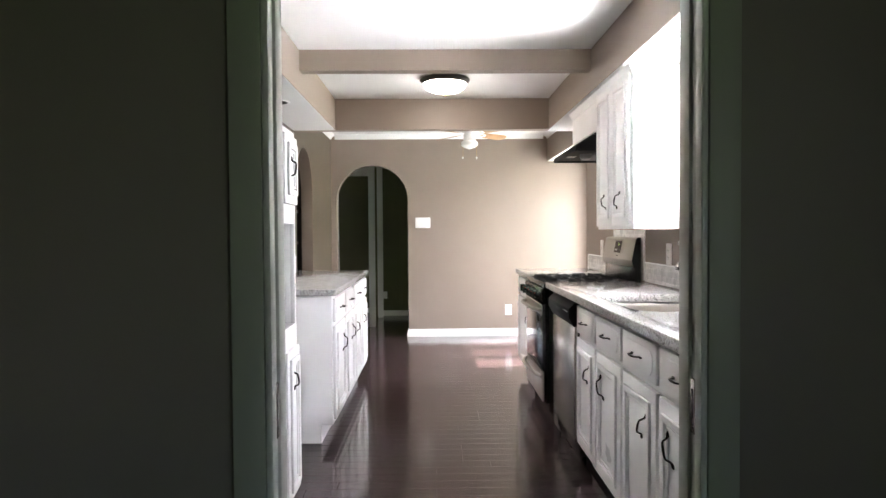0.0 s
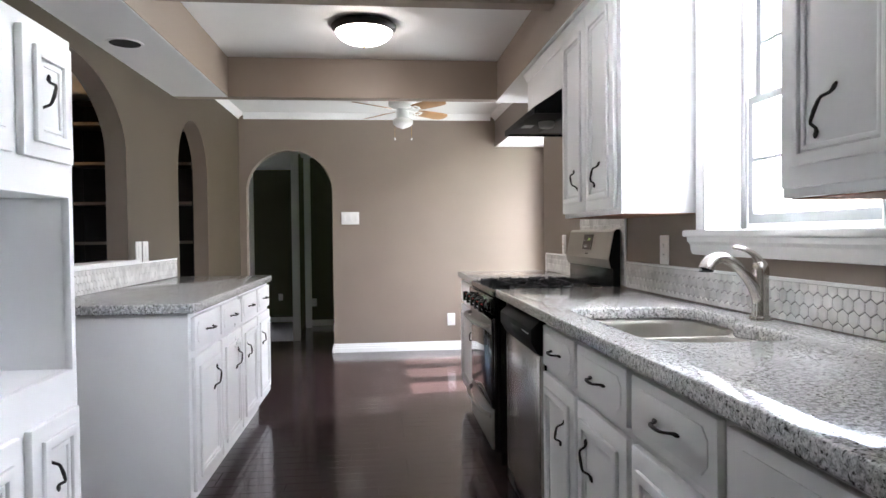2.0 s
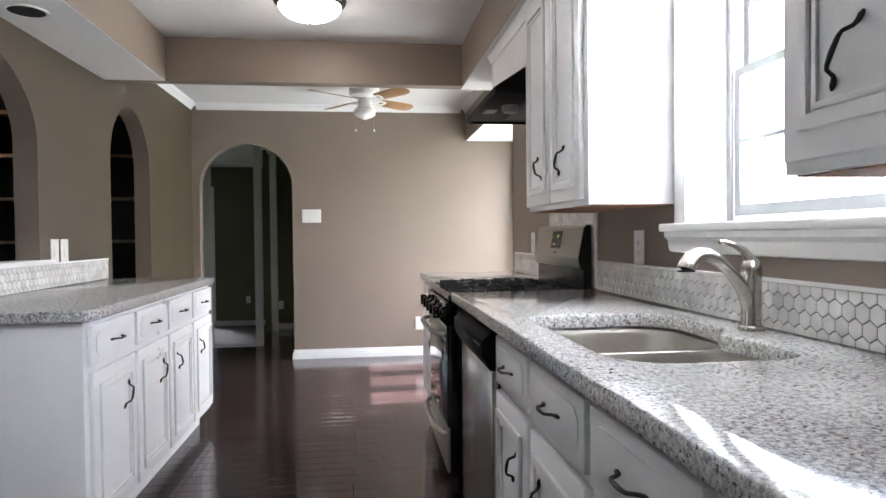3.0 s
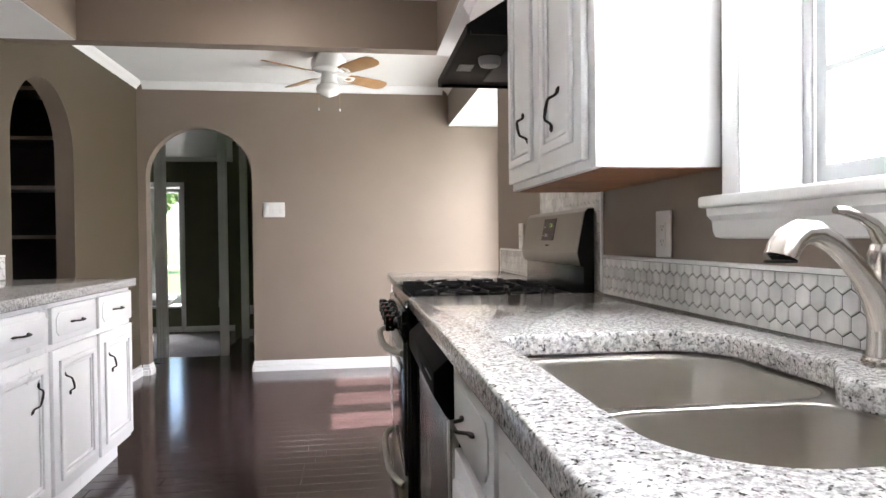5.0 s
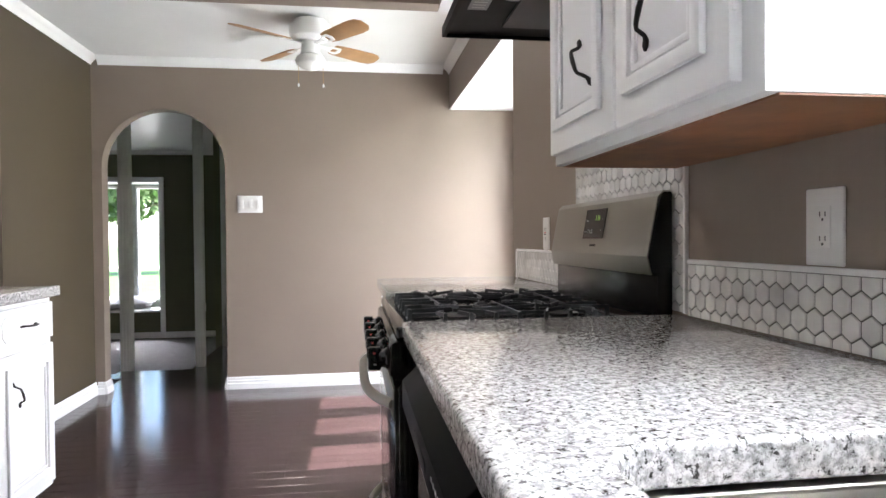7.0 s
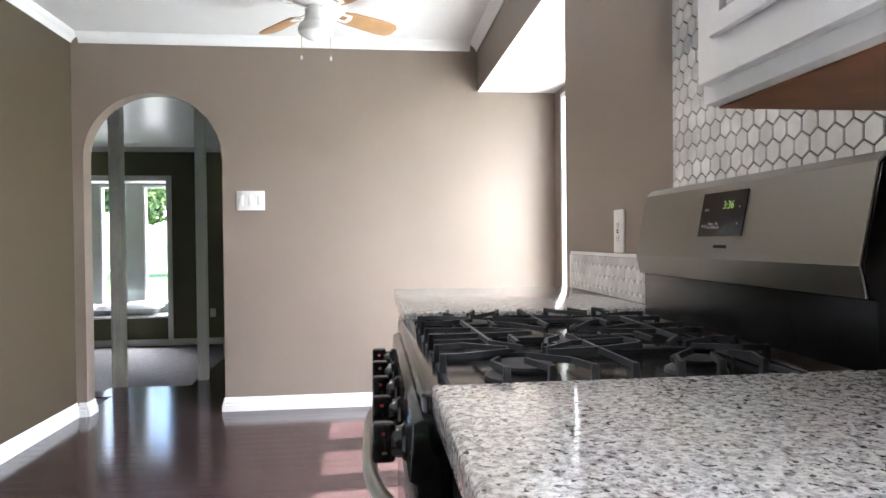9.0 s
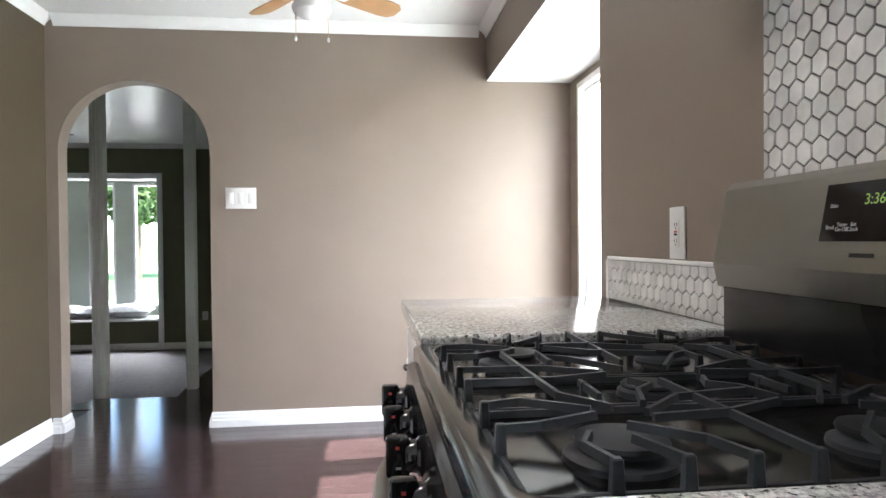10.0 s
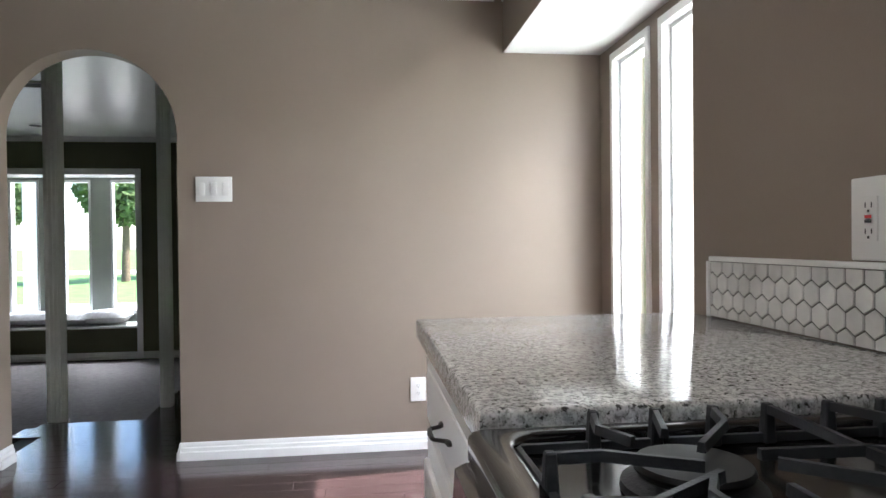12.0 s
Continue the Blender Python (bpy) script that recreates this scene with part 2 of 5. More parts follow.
def plate(outer, plane, w0, w1, holes=(), bevel=0.0, bm=None, seg=2):
    """A flat outline (with holes) across an axis, given a thickness from w0 to w1."""
    out = bmesh.new()
    iu, iv, iw = AXES[plane]
    edges = []
    for loop in (outer, *holes):
        vs = []
        for u, v in loop:
            c = [0, 0, 0]
            c[iu], c[iv], c[iw] = u, v, w0
            vs.append(out.verts.new(c))
        edges += [out.edges.new((vs[i], vs[(i + 1) % len(vs)])) for i in range(len(vs))]
    bmesh.ops.triangle_fill(out, use_beauty=True, use_dissolve=False, edges=edges)
    bmesh.ops.dissolve_limit(out, angle_limit=0.01, verts=out.verts, edges=out.edges, delimit=set())
    r = bmesh.ops.extrude_face_region(out, geom=out.faces[:])
    d = [0, 0, 0]
    d[iw] = w1 - w0
    bmesh.ops.translate(out, vec=d, verts=[g for g in r["geom"] if isinstance(g, bmesh.types.BMVert)])
    bmesh.ops.recalc_face_normals(out, faces=out.faces)
    if bevel:
        es = [e for e in out.edges if len(e.link_faces) == 2 and e.calc_face_angle(0) > 1.0 and abs(e.verts[0].co[iw] - e.verts[1].co[iw]) < 1e-5]
        bmesh.ops.bevel(out, geom=es, offset=bevel, segments=seg, affect="EDGES", profile=0.5)
    if bm is None:
        return out
    join(bm, out)
    return bm


def join(bm, other):
    me = bpy.data.meshes.new("joined")
    other.to_mesh(me)
    other.free()
    bm.from_mesh(me)
    bpy.data.meshes.remove(me)
    return bm


def rect(u0, u1, v0, v1):
    return [(u0, v0), (u1, v0), (u1, v1), (u0, v1)]


def rounded(u0, u1, v0, v1, r, n=6):
    rs = r if isinstance(r, (tuple, list)) else (r,) * 4
    pts = []
    for (cu, cv, a0), q in zip(((u0, v0, 180), (u1, v0, 270), (u1, v1, 0), (u0, v1, 90)), rs):
        cu += q if cu == u0 else -q
        cv += q if cv == v0 else -q
        pts += [(cu + q * math.cos(radians(a0 + 90 * i / n)), cv + q * math.sin(radians(a0 + 90 * i / n))) for i in range(n + 1)]
    return pts


def arch(u0, u1, v0, spring, rise, n=28):
    c, a = (u0 + u1) / 2, (u1 - u0) / 2
    return [(u0, v0), (u1, v0)] + [(c + a * math.cos(math.pi * i / n), spring + rise * math.sin(math.pi * i / n)) for i in range(n + 1)]


def tube(pts, radii, n=8, bm=None, cap=True):
    bm = bm or bmesh.new()
    pts = [Vector(p) for p in pts]
    if not isinstance(radii, (list, tuple)):
        radii = [radii] * len(pts)
    rings = []
    side = None
    for i, p in enumerate(pts):
        d = (pts[min(i + 1, len(pts) - 1)] - pts[max(i - 1, 0)]).normalized()
        if side is None:
            side = d.orthogonal().normalized()
        side = (side - d * side.dot(d)).normalized()
        up = d.cross(side)
        rings.append([bm.verts.new(p + (side * math.cos(2 * math.pi * k / n) + up * math.sin(2 * math.pi * k / n)) * radii[i]) for k in range(n)])
    for a, b in zip(rings, rings[1:]):
        for k in range(n):
            bm.faces.new((a[k], a[(k + 1) % n], b[(k + 1) % n], b[k]))
    if cap:
        bm.faces.new(rings[0][::-1])
        bm.faces.new(rings[-1])
    return bm


def lathe(profile, centre, n=32, axis="z", bm=None):
    """profile: (radius, height) pairs turned round an upright axis through centre."""
    bm = bm or bmesh.new()
    rings = []
    for r, h in profile:
        ring = []
        for k in range(n):
            a = 2 * math.pi * k / n
            c = (r * math.cos(a), r * math.sin(a), h)
            if axis == "x":
                c = (h, r * math.cos(a), r * math.sin(a))
            elif axis == "y":
                c = (r * math.cos(a), h, r * math.sin(a))
            ring.append(bm.verts.new(Vector(centre) + Vector(c)))
        rings.append(ring)
    for a, b in zip(rings, rings[1:]):
        for k in range(n):
            bm.faces.new((a[k], a[(k + 1) % n], b[(k + 1) % n], b[k]))
    bm.faces.new(rings[0][::-1])
    bm.faces.new(rings[-1])
    return bm


def moulding(profile, plane, w0, w1, bm=None):
    """A run of trim with a cut outline: plane is the axis along which it runs."""
    return plate(profile, plane, w0, w1, bm=bm)


# ---- the plan ----
NORTH, WEST, EAST, DOORWALL = 7.775, -1.215, 1.44, 1.262
CEILING, SOFFIT = 2.465, 2.186
ALCOVE, ALC_CEIL, ALC_START = 1.99, 2.125, 5.762
TOP = 0.923
F = -0.022
T = 0.115
LIV_Y, LIV_Z = 13.0, -0.375
FOYER = -0.2

# floors
setting("floor", box(WEST - T, ALCOVE + 0.3, DOORWALL - 3.2, 8.33, -0.12, F - 0.012), GROOVE, "dark underside of the plank floor")
setting("floor_1", plate([(-0.90, 8.655), (3.2, 8.655), (3.2, 11.6), (-0.96, 11.6), (-0.95, 10.9), (-0.97, 9.58)], "z", -0.7, FOYER - 0.012), GROOVE, "dark underside of the lower foyer floor")
setting("floor_4", plate([(-1.40, 8.331), (3.2, 8.331), (3.2, 8.654), (-0.90, 8.654), (-1.34, 8.68), (-1.40, 8.36)], "z", -0.7, F - 0.012), GROOVE, "dark underside of the landing")
setting("floor_2", box(-7, -0.5, 8.3, LIV_Y + 0.8, LIV_Z - 0.1, LIV_Z), CARPET, "grey carpet of the sunken living room")
setting("foundation", box(-1.6, ALCOVE + 0.16, -2.13, 8.32, -0.76, -0.121), CONCRETE, "pale concrete foundation")
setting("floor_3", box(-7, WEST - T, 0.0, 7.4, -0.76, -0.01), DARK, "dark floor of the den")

# walls
setting("wall_north", plate([(WEST - T, F), (-1.15, F), *arch(-1.15, -0.278, F, 1.660, 0.426)[:1:-1], (-0.278, F), (ALCOVE + 0.25, F), (ALCOVE + 0.25, CEILING), (WEST - T, CEILING)], "y", NORTH, NORTH + T), WALL, "taupe painted wall with an arched doorway")
ww = setting("wall_west", plate(rect(DOORWALL - 0.06, NORTH - 0.002, F - 0.01, CEILING), "x", WEST - T, WEST, holes=[arch(3.45, 4.845, 1.045, 1.66, 0.43), arch(5.775, 6.545, 0.02, 1.68, 0.41)]), WALLSHADED, "olive brown wall with two arched openings, darkened for shade")
# only its faces carry the painted shade; the reveals of its openings stay taupe
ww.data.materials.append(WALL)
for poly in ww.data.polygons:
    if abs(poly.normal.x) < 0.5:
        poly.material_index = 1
wall_e = plate(rect(DOORWALL - 0.06, ALC_START, F - 0.01, CEILING), "x", EAST, EAST + 0.2, holes=[rect(2.50, 3.36, 1.20, 2.14)])
setting("wall_east", wall_e, WALL, "taupe painted kitchen wall with a window")
setting("wall_header", box(EAST, EAST + 0.2, ALC_START + 0.002, NORTH - 0.002, ALC_CEIL + 0.004, CEILING), WALL, "taupe header over the window alcove")
setting("wall_alcove_side", box(EAST + 0.202, ALCOVE + 0.2, ALC_START - 0.15, ALC_START, 0, CEILING), WALL, "taupe return wall of the alcove")
WINS = [(7.15, 7.612), (6.592, 7.054), (6.034, 6.496)]
setting("wall_alcove", plate(rect(ALC_START, NORTH - 0.002, F - 0.01, CEILING), "x", ALCOVE, ALCOVE + 0.16, holes=[rect(a, b, 0.28, 2.08) for a, b in WINS]), WALL, "taupe wall with narrow tall windows")
setting("ceiling_alcove", box(EAST + 0.001, ALCOVE, ALC_START, NORTH - 0.002, ALC_CEIL, ALC_CEIL + 0.08), CEIL, "white dropped ceiling of the alcove")
setting("wall_south", plate([(-1.6, F), (-0.292, F), (-0.292, 2.04), (0.553, 2.04), (0.553, F), (1.64, F), (1.64, CEILING), (-1.6, CEILING)], "y", DOORWALL - 0.10, DOORWALL - 0.012), HALL, "dark painted wall with a doorway")
setting("ceiling", box(-1.6, ALCOVE + 0.25, -2.0, NORTH + T, CEILING, CEILING + 0.15), CEIL, "white painted ceiling")
setting("soffit_west", plate([(WEST, SOFFIT), (-0.842, SOFFIT), (-0.842, CEILING - 0.001), (WEST, CEILING - 0.001)], "y", DOORWALL, 5.70), WALL, "taupe dropped soffit")
setting("soffit_west_underside", box(WEST, -0.846, DOORWALL, 5.70, SOFFIT - 0.004, SOFFIT - 0.0005), CEIL, "white underside of the soffit")
setting("soffit_east", box(1.08, EAST, DOORWALL, 5.80, SOFFIT, CEILING - 0.001), WALL, "taupe dropped soffit")
setting("soffit_east_underside", box(1.084, EAST, DOORWALL, 5.80, SOFFIT - 0.004, SOFFIT - 0.0005), CEIL, "white underside of the soffit")
setting("beam_south", box(-0.842, 1.08, 4.165, 4.255, 2.327, CEILING - 0.001), WALL, "taupe ceiling beam")
setting("beam_north", box(WEST, 1.08, 5.702, 5.80, SOFFIT, CEILING - 0.001), WALL, "taupe ceiling beam")
# hall behind the camera
setting("wall_hall_west", box(-1.6, -1.47, -2.0, DOORWALL - 0.101, 0, CEILING), HALL, "dark hall wall")
# unseen opening, added to let in the hall's fill lamp
setting("wall_hall_east", plate(rect(-2.0, DOORWALL - 0.101, 0, CEILING), "x", 1.51, 1.64, holes=[rect(-1.7, -0.9, 1.0, 1.9)]), HALL, "dark hall wall with an opening added for the fill lamp")
setting("wall_hall_south", box(-1.6, 1.64, -2.13, -2.001, 0, CEILING), HALL, "dark hall wall")
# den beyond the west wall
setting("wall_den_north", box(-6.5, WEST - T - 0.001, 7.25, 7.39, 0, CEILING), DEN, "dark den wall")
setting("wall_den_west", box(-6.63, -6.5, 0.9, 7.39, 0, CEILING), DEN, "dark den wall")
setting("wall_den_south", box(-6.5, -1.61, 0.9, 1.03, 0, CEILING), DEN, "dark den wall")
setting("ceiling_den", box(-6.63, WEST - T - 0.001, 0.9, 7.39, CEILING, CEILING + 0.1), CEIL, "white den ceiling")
# foyer and sunken living room
SEAT = (-4.25, -2.175)
setting("wall_living_north", plate([(-7, LIV_Z), (SEAT[0], LIV_Z), (SEAT[0], 2.01), (SEAT[1] - 0.07, 2.01), (SEAT[1] - 0.07, LIV_Z), (-1.06, LIV_Z), (-1.06, 2.5), (-7, 2.5)], "y", LIV_Y, LIV_Y + 0.1), OLIVE, "olive painted wall with a recessed window seat")
SWIN = [(-2.74, -2.37), (-3.36, -2.99), (-4.02, -3.65)]
setting("wall_window_seat", plate(rect(-4.7, -2.0, LIV_Z, 2.5), "y", LIV_Y + 0.5, LIV_Y + 0.6, holes=[rect(a, b, 0.17, 1.98) for a, b in SWIN]), SAGE, "pale sage wall with narrow windows")
setting("wall_seat_side", box(SEAT[1] - 0.07, SEAT[1] + 0.05, LIV_Y + 0.1, LIV_Y + 0.5, LIV_Z, 2.01), SAGE, "pale sage side of the window seat")
setting("wall_seat_side_far", box(SEAT[0] - 0.1, SEAT[0], LIV_Y + 0.1, LIV_Y + 0.5, LIV_Z, 2.01), SAGE, "pale sage side of the window seat")
setting("ceiling_seat", box(SEAT[0] - 0.1, SEAT[1] + 0.05, LIV_Y + 0.1, LIV_Y + 0.5, 2.01, 2.2), CEIL, "white ceiling of the window seat")
setting("wall_living_west", box(-7.1, -7, 7.9, LIV_Y + 0.1, LIV_Z, 2.5), OLIVE, "olive painted wall")
setting("wall_living_south", box(-7, WEST - T - 0.002, NORTH, NORTH + T, LIV_Z, 2.5), OLIVE, "olive painted wall")
setting("wall_foyer_north", box(-1.06, 3.2, 11.15, 11.25, -0.4, 2.5), OLIVE, "olive painted wall")
setting("wall_foyer_east", box(3.2, 3.3, NORTH, 11.25, 0, 2.5), OLIVE, "olive painted wall")
setting("wall_foyer_side", box(-1.06, -0.96, 11.2505, LIV_Y, LIV_Z, 2.5), OLIVE, "olive painted wall")
setting("wall_foyer_south", box(ALCOVE + 0.251, 3.2, NORTH, NORTH + T, 0, 2.5), OLIVE, "olive painted wall")
setting("ceiling_living", box(-7.1, 3.3, NORTH + T, LIV_Y + 0.1, 2.48, 2.6), CEILGLOSS, "glossy white ceiling of the living room")
# outdoors
# Unseen overhang, added to keep direct sun off the sink worktop.
setting("roof_eave", box(1.641, 2.95, -2.2, 5.6, 2.80, 2.92), TRIM, "unseen white overhang added along the kitchen wall to block the sun")
setting("ground", box(-300, 300, -300, 300, -0.9, -0.75), GRASS, "green lawn")


# ---- cabinets ----
def face(plane_x, out, y0, y1, z0, z1, th=0.02, bm=None, bevel=0.004):
    """A flat panel on a face that looks along x; out is -1 or +1."""
    a, b = plane_x, plane_x + out * th
    return box(min(a, b), max(a, b), y0, y1, z0, z1, bevel, bm)


def frame_ring(plane_x, out, y0, y1, z0, z1, w, th, bm):
    """A raised moulding ring on a door."""
    a, b = plane_x, plane_x + out * th
    plate(rect(y0, y1, z0, z1), "x", a, b, holes=[rect(y0 + w, y1 - w, z0 + w, z1 - w)], bevel=min(th * 0.45, w * 0.3), bm=bm)


def pull(x, y, z, out, upright, parent, tilt=0.0, size=0.094):
    """A dark bow pull with splayed feet; upright or lying, leaning by tilt degrees."""
    h = size / 2
    half = [(h + 0.014, 0.002, 0.0022), (h + 0.007, 0.0035, 0.0050), (h - 0.002, 0.0048, 0.0048), (h - 0.009, 0.009, 0.0036), (h * 0.62, 0.024, 0.0035), (h * 0.46, 0.0265, 0.0038)]
    line = [(-s, o) for s, o, _ in half] + [(0.0, 0.0275)] + [(s, o) for s, o, _ in reversed(half)]
    rad = [r for _, _, r in half] + [0.0046] + [r for _, _, r in reversed(half)]
    ca, sa = math.cos(radians(tilt)), math.sin(radians(tilt))
    pts = []
    for s, o in line:
        u, v = (s * sa, s * ca) if upright else (s * ca, s * sa)
        pts.append((x + out * o, y + u, z + v))
    part("handle", tube(pts, rad, 8), BRONZE, parent, "dark bronze bow handle")


def door(x, out, y0, y1, z0, z1, parent, handle_y=None, handle_z=None, tilt=0.0, name="door", size=0.094):
    bm = face(x, out, y0, y1, z0, z1, 0.019)
    w = min(y1 - y0, z1 - z0)
    m = 0.046 if w > 0.25 else 0.036
    frame_ring(x + out * 0.0185, out, y0 + m, y1 - m, z0 + m, z1 - m, 0.026, 0.013, bm)
    frame_ring(x + out * 0.0185, out, y0 + m + 0.03, y1 - m - 0.03, z0 + m + 0.03, z1 - m - 0.03, 0.012, 0.007, bm)
    d = part(name, bm, WHITE, parent)
    if handle_y is not None:
        pull(x + out * 0.019, handle_y, handle_z, out, True, d, tilt, size)
    return d


def drawer(x, out, y0, y1, z0, z1, parent):
    bm = face(x, out, y0, y1, z0, z1, 0.019)
    c = 0.022
    a, b, p, q = y0 + 0.03, y1 - 0.03, z0 + 0.026, z1 - 0.026
    octo = [(a + c, p), (b - c, p), (b, p + c), (b, q - c), (b - c, q), (a + c, q), (a, q - c), (a, p + c)]
    plate(octo, "x", x + out * 0.0185, x + out * 0.0225, bevel=0.0018, bm=bm)
    d = part("drawer", bm, WHITE, parent)
    pull(x + out * 0.022, (y0 + y1) / 2, (z0 + z1) / 2, out, False, d, 0.0)
    return d


def hinge(x, out, y, z, parent):
    part("hinge", lathe([(0.002, -0.018), (0.0038, -0.016), (0.0038, 0.016), (0.002, 0.018)], (x + out * 0.012, y, z), 8), WHITE, parent)


def base_cabinet(y0, y1, front, back, out, label, handle_side, group, drawers=True, tilt=28.0):
    """One base unit with toe kick, a drawer and a door. front: x of its face; out: the way that it looks."""
    c = thing("base_cabinet", ((front + back) / 2, (y0 + y1) / 2, 0), label, "cabinet", group)
    lo, hi = min(front, back), max(front, back)
    a, b = y0 + 0.0005, y1 - 0.0005
    bm = plate(rect(a, b, 0.09, 0.879), "x", front, front - out * 0.019, holes=[rect(a + 0.03, b - 0.03, 0.13, 0.67), rect(a + 0.03, b - 0.03, 0.73, 0.85)])
    fl, bl = sorted((front - out * 0.0192, back))
    # the sides are cut down below the sink
    for s0, s1 in ((a, a + 0.016), (b - 0.016, b)):
        box(fl, bl, s0, s1, 0.09, 0.66 if out < 0 and 2.53 < s0 < 3.36 else 0.879, bm=bm)
    box(fl, bl, a + 0.0161, b - 0.0161, 0.09, 0.106, bm=bm)
    part("body", bm, WHITE, c, smooth=False)
    k = front - out * 0.07
    part("toe_kick", box(min(k, back), max(k, back), y0 + 0.001, y1 - 0.001, F, 0.0898), WHITE, c)
    g = 0.016
    if drawers:
        drawer(front, out, y0 + g, y1 - g, 0.715, 0.86, c)
    hy = y1 - g - 0.115 if handle_side > 0 else y0 + g + 0.115
    d = door(front, out, y0 + g, y1 - g, 0.115, 0.69 if drawers else 0.86, c, hy, 0.54, tilt * handle_side)
    hs = y0 + g - 0.004 if handle_side > 0 else y1 - g + 0.004
    for z in (0.18, 0.62):
        hinge(front, out, hs, z, c)
    return c


E_FRONT, W_FRONT = 0.822, -0.590
E_UNITS = [(2.975, 3.383, -1), (2.553, 2.975, 1), (2.13, 2.553, -1), (1.705, 2.13, 1), (DOORWALL + 0.002, 1.705, -1)]
for a, b, hs in E_UNITS:
    base_cabinet(a, b, E_FRONT, EAST - 0.003, -1, "white painted base cabinet with a raised panel door and dark handles", hs, "base cabinets along the window wall")
base_cabinet(4.985, 5.735, E_FRONT, EAST - 0.003, -1, "white painted base cabinet beside the stove", -1, "base cabinets along the window wall")
# Added filler, coloured black to stand for the shaded gap before the range.
solid("filler_panel", box(E_FRONT + 0.01, E_FRONT + 0.03, 4.003, 4.188, F, 0.879, 0.002), SHELFBLACK, "filler panel beside the dishwasher, blackened to read as a dark gap", "panel")
W_EDGES = [3.82, 4.28, 4.74, 5.2, 5.655]
for i in range(4):
    base_cabinet(W_EDGES[i], W_EDGES[i + 1], W_FRONT, WEST + 0.003, 1, "white painted base cabinet under the granite peninsula", 1 if i < 2 else -1, "base cabinets of the arched wall")
solid("end_panel", plate([(WEST + 0.003, F), (W_FRONT - 0.07, F), (W_FRONT - 0.07, 0.09), (W_FRONT, 0.09), (W_FRONT, 0.879), (WEST + 0.003, 0.879)], "y", 3.801, 3.8195, bevel=0.0015), WHITE, "white painted end panel of the base cabinets", "panel")

# worktops
SINK_OUT = rounded(0.884, 1.325, 2.568, 3.312, (0.13, 0.10, 0.12, 0.06), 8)
# the back edge bulges inwards before the faucet
SINK_OUT[9:18] = [(u - 0.035, v) for u, v in SINK_OUT[9:18]]
SINK_OUT[18:18] = [(1.325 - 0.035 * max(0.0, min(1.0, (2.97 - v) / 0.1)) - 0.035 * math.exp(-((v - 2.87) / 0.06) ** 2), v) for v in [2.69 + 0.025 * i for i in range(20)]]
solid("worktop_sink", plate(rect(0.781, EAST - 0.003, DOORWALL + 0.002, 4.197), "z", 0.88, TOP, holes=[SINK_OUT], bevel=0.007, seg=3), GRANITE, "speckled grey granite worktop with a sink cut-out", "worktop")
solid("worktop_corner", plate(rect(0.785, EAST - 0.003, 4.985, 5.77), "z", 0.88, TOP, bevel=0.007, seg=3), GRANITE, "speckled grey granite worktop beside the stove", "worktop")
solid("worktop_peninsula", plate(rounded(WEST + 0.003, -0.557, 3.778, 5.70, (0.002, 0.03, 0.03, 0.002), 5), "z", 0.88, TOP, bevel=0.007, seg=3), GRANITE, "speckled grey granite worktop below the arched opening", "worktop")


def upper_cabinet(y0, y1, z0, z1, doors, label, side_trim=True):
    front = 1.138
    c = thing("wall_cabinet", ((front + EAST) / 2, (y0 + y1) / 2, z0), label, "cabinet", "wall cabinets along the window wall")
    part("body", box(front, EAST - 0.003, y0, y1, z0, z1, 0.002), WHITE, c)
    part("underside", box(front + 0.02, EAST - 0.004, y0 + 0.003, y1 - 0.003, z0 - 0.003, z0 - 0.0002), RAWWOOD, c, "bare reddish wood underside")
    n = len(doors)
    for i, hs in enumerate(doors):
        a = y0 + (y1 - y0) * i / n + (0.04 if i == 0 else 0.004)
        b = y0 + (y1 - y0) * (i + 1) / n - (0.02 if i == n - 1 else 0.004)
        hy = b - 0.15 if hs > 0 else a + 0.125
        door(front, -1, a, b, z0 + 0.02, z1 - 0.03, c, hy if hs else None, z0 + 0.17, -32 * hs)
        for z in (z0 + 0.12, z1 - 0.12):
            hinge(front, -1, a - 0.003 if hs > 0 else b + 0.003, z, c)
    part("top_moulding", plate([(front - 0.03, z1 + 0.0), (front - 0.006, z1 - 0.045), (front + 0.002, z1 - 0.045), (front + 0.002, z1)], "y", y0, y1), WHITE, c)
    return c


upper_cabinet(3.447, 4.199, 1.271, SOFFIT - 0.005, (1, -1), "white painted wall cabinet with two raised panel doors")
upper_cabinet(DOORWALL + 0.002, 2.462, 1.271, SOFFIT - 0.005, (1, -1, 1), "white painted wall cabinet beside the window")
upper_cabinet(4.201, 4.985, 1.94, SOFFIT - 0.005, (), "short white painted wall cabinet over the range hood")

# tall oven cabinet with an empty niche
oc = thing("oven_cabinet", (-0.9, 2.525, 0), "tall white cabinet with an empty oven niche", "cabinet")
OX, OY0, OY1, OZ = -0.618, 2.205, 2.846, 1.712
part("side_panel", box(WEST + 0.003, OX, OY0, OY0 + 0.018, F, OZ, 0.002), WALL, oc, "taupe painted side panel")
part("side_panel", box(WEST + 0.003, OX, OY1 - 0.018, OY1, F, OZ, 0.002), WHITE, oc)
part("back_panel", box(WEST + 0.004, WEST + 0.02, OY0 + 0.018, OY1 - 0.018, 0.09, OZ - 0.02), WHITE, oc)
part("niche_back", box(-0.862, -0.850, OY0 + 0.0185, OY1 - 0.0185, 0.8535, 1.3015), WHITE, oc)
part("top", box(WEST + 0.004, OX, OY0 + 0.0185, OY1 - 0.0185, OZ - 0.018, OZ), WHITE, oc)
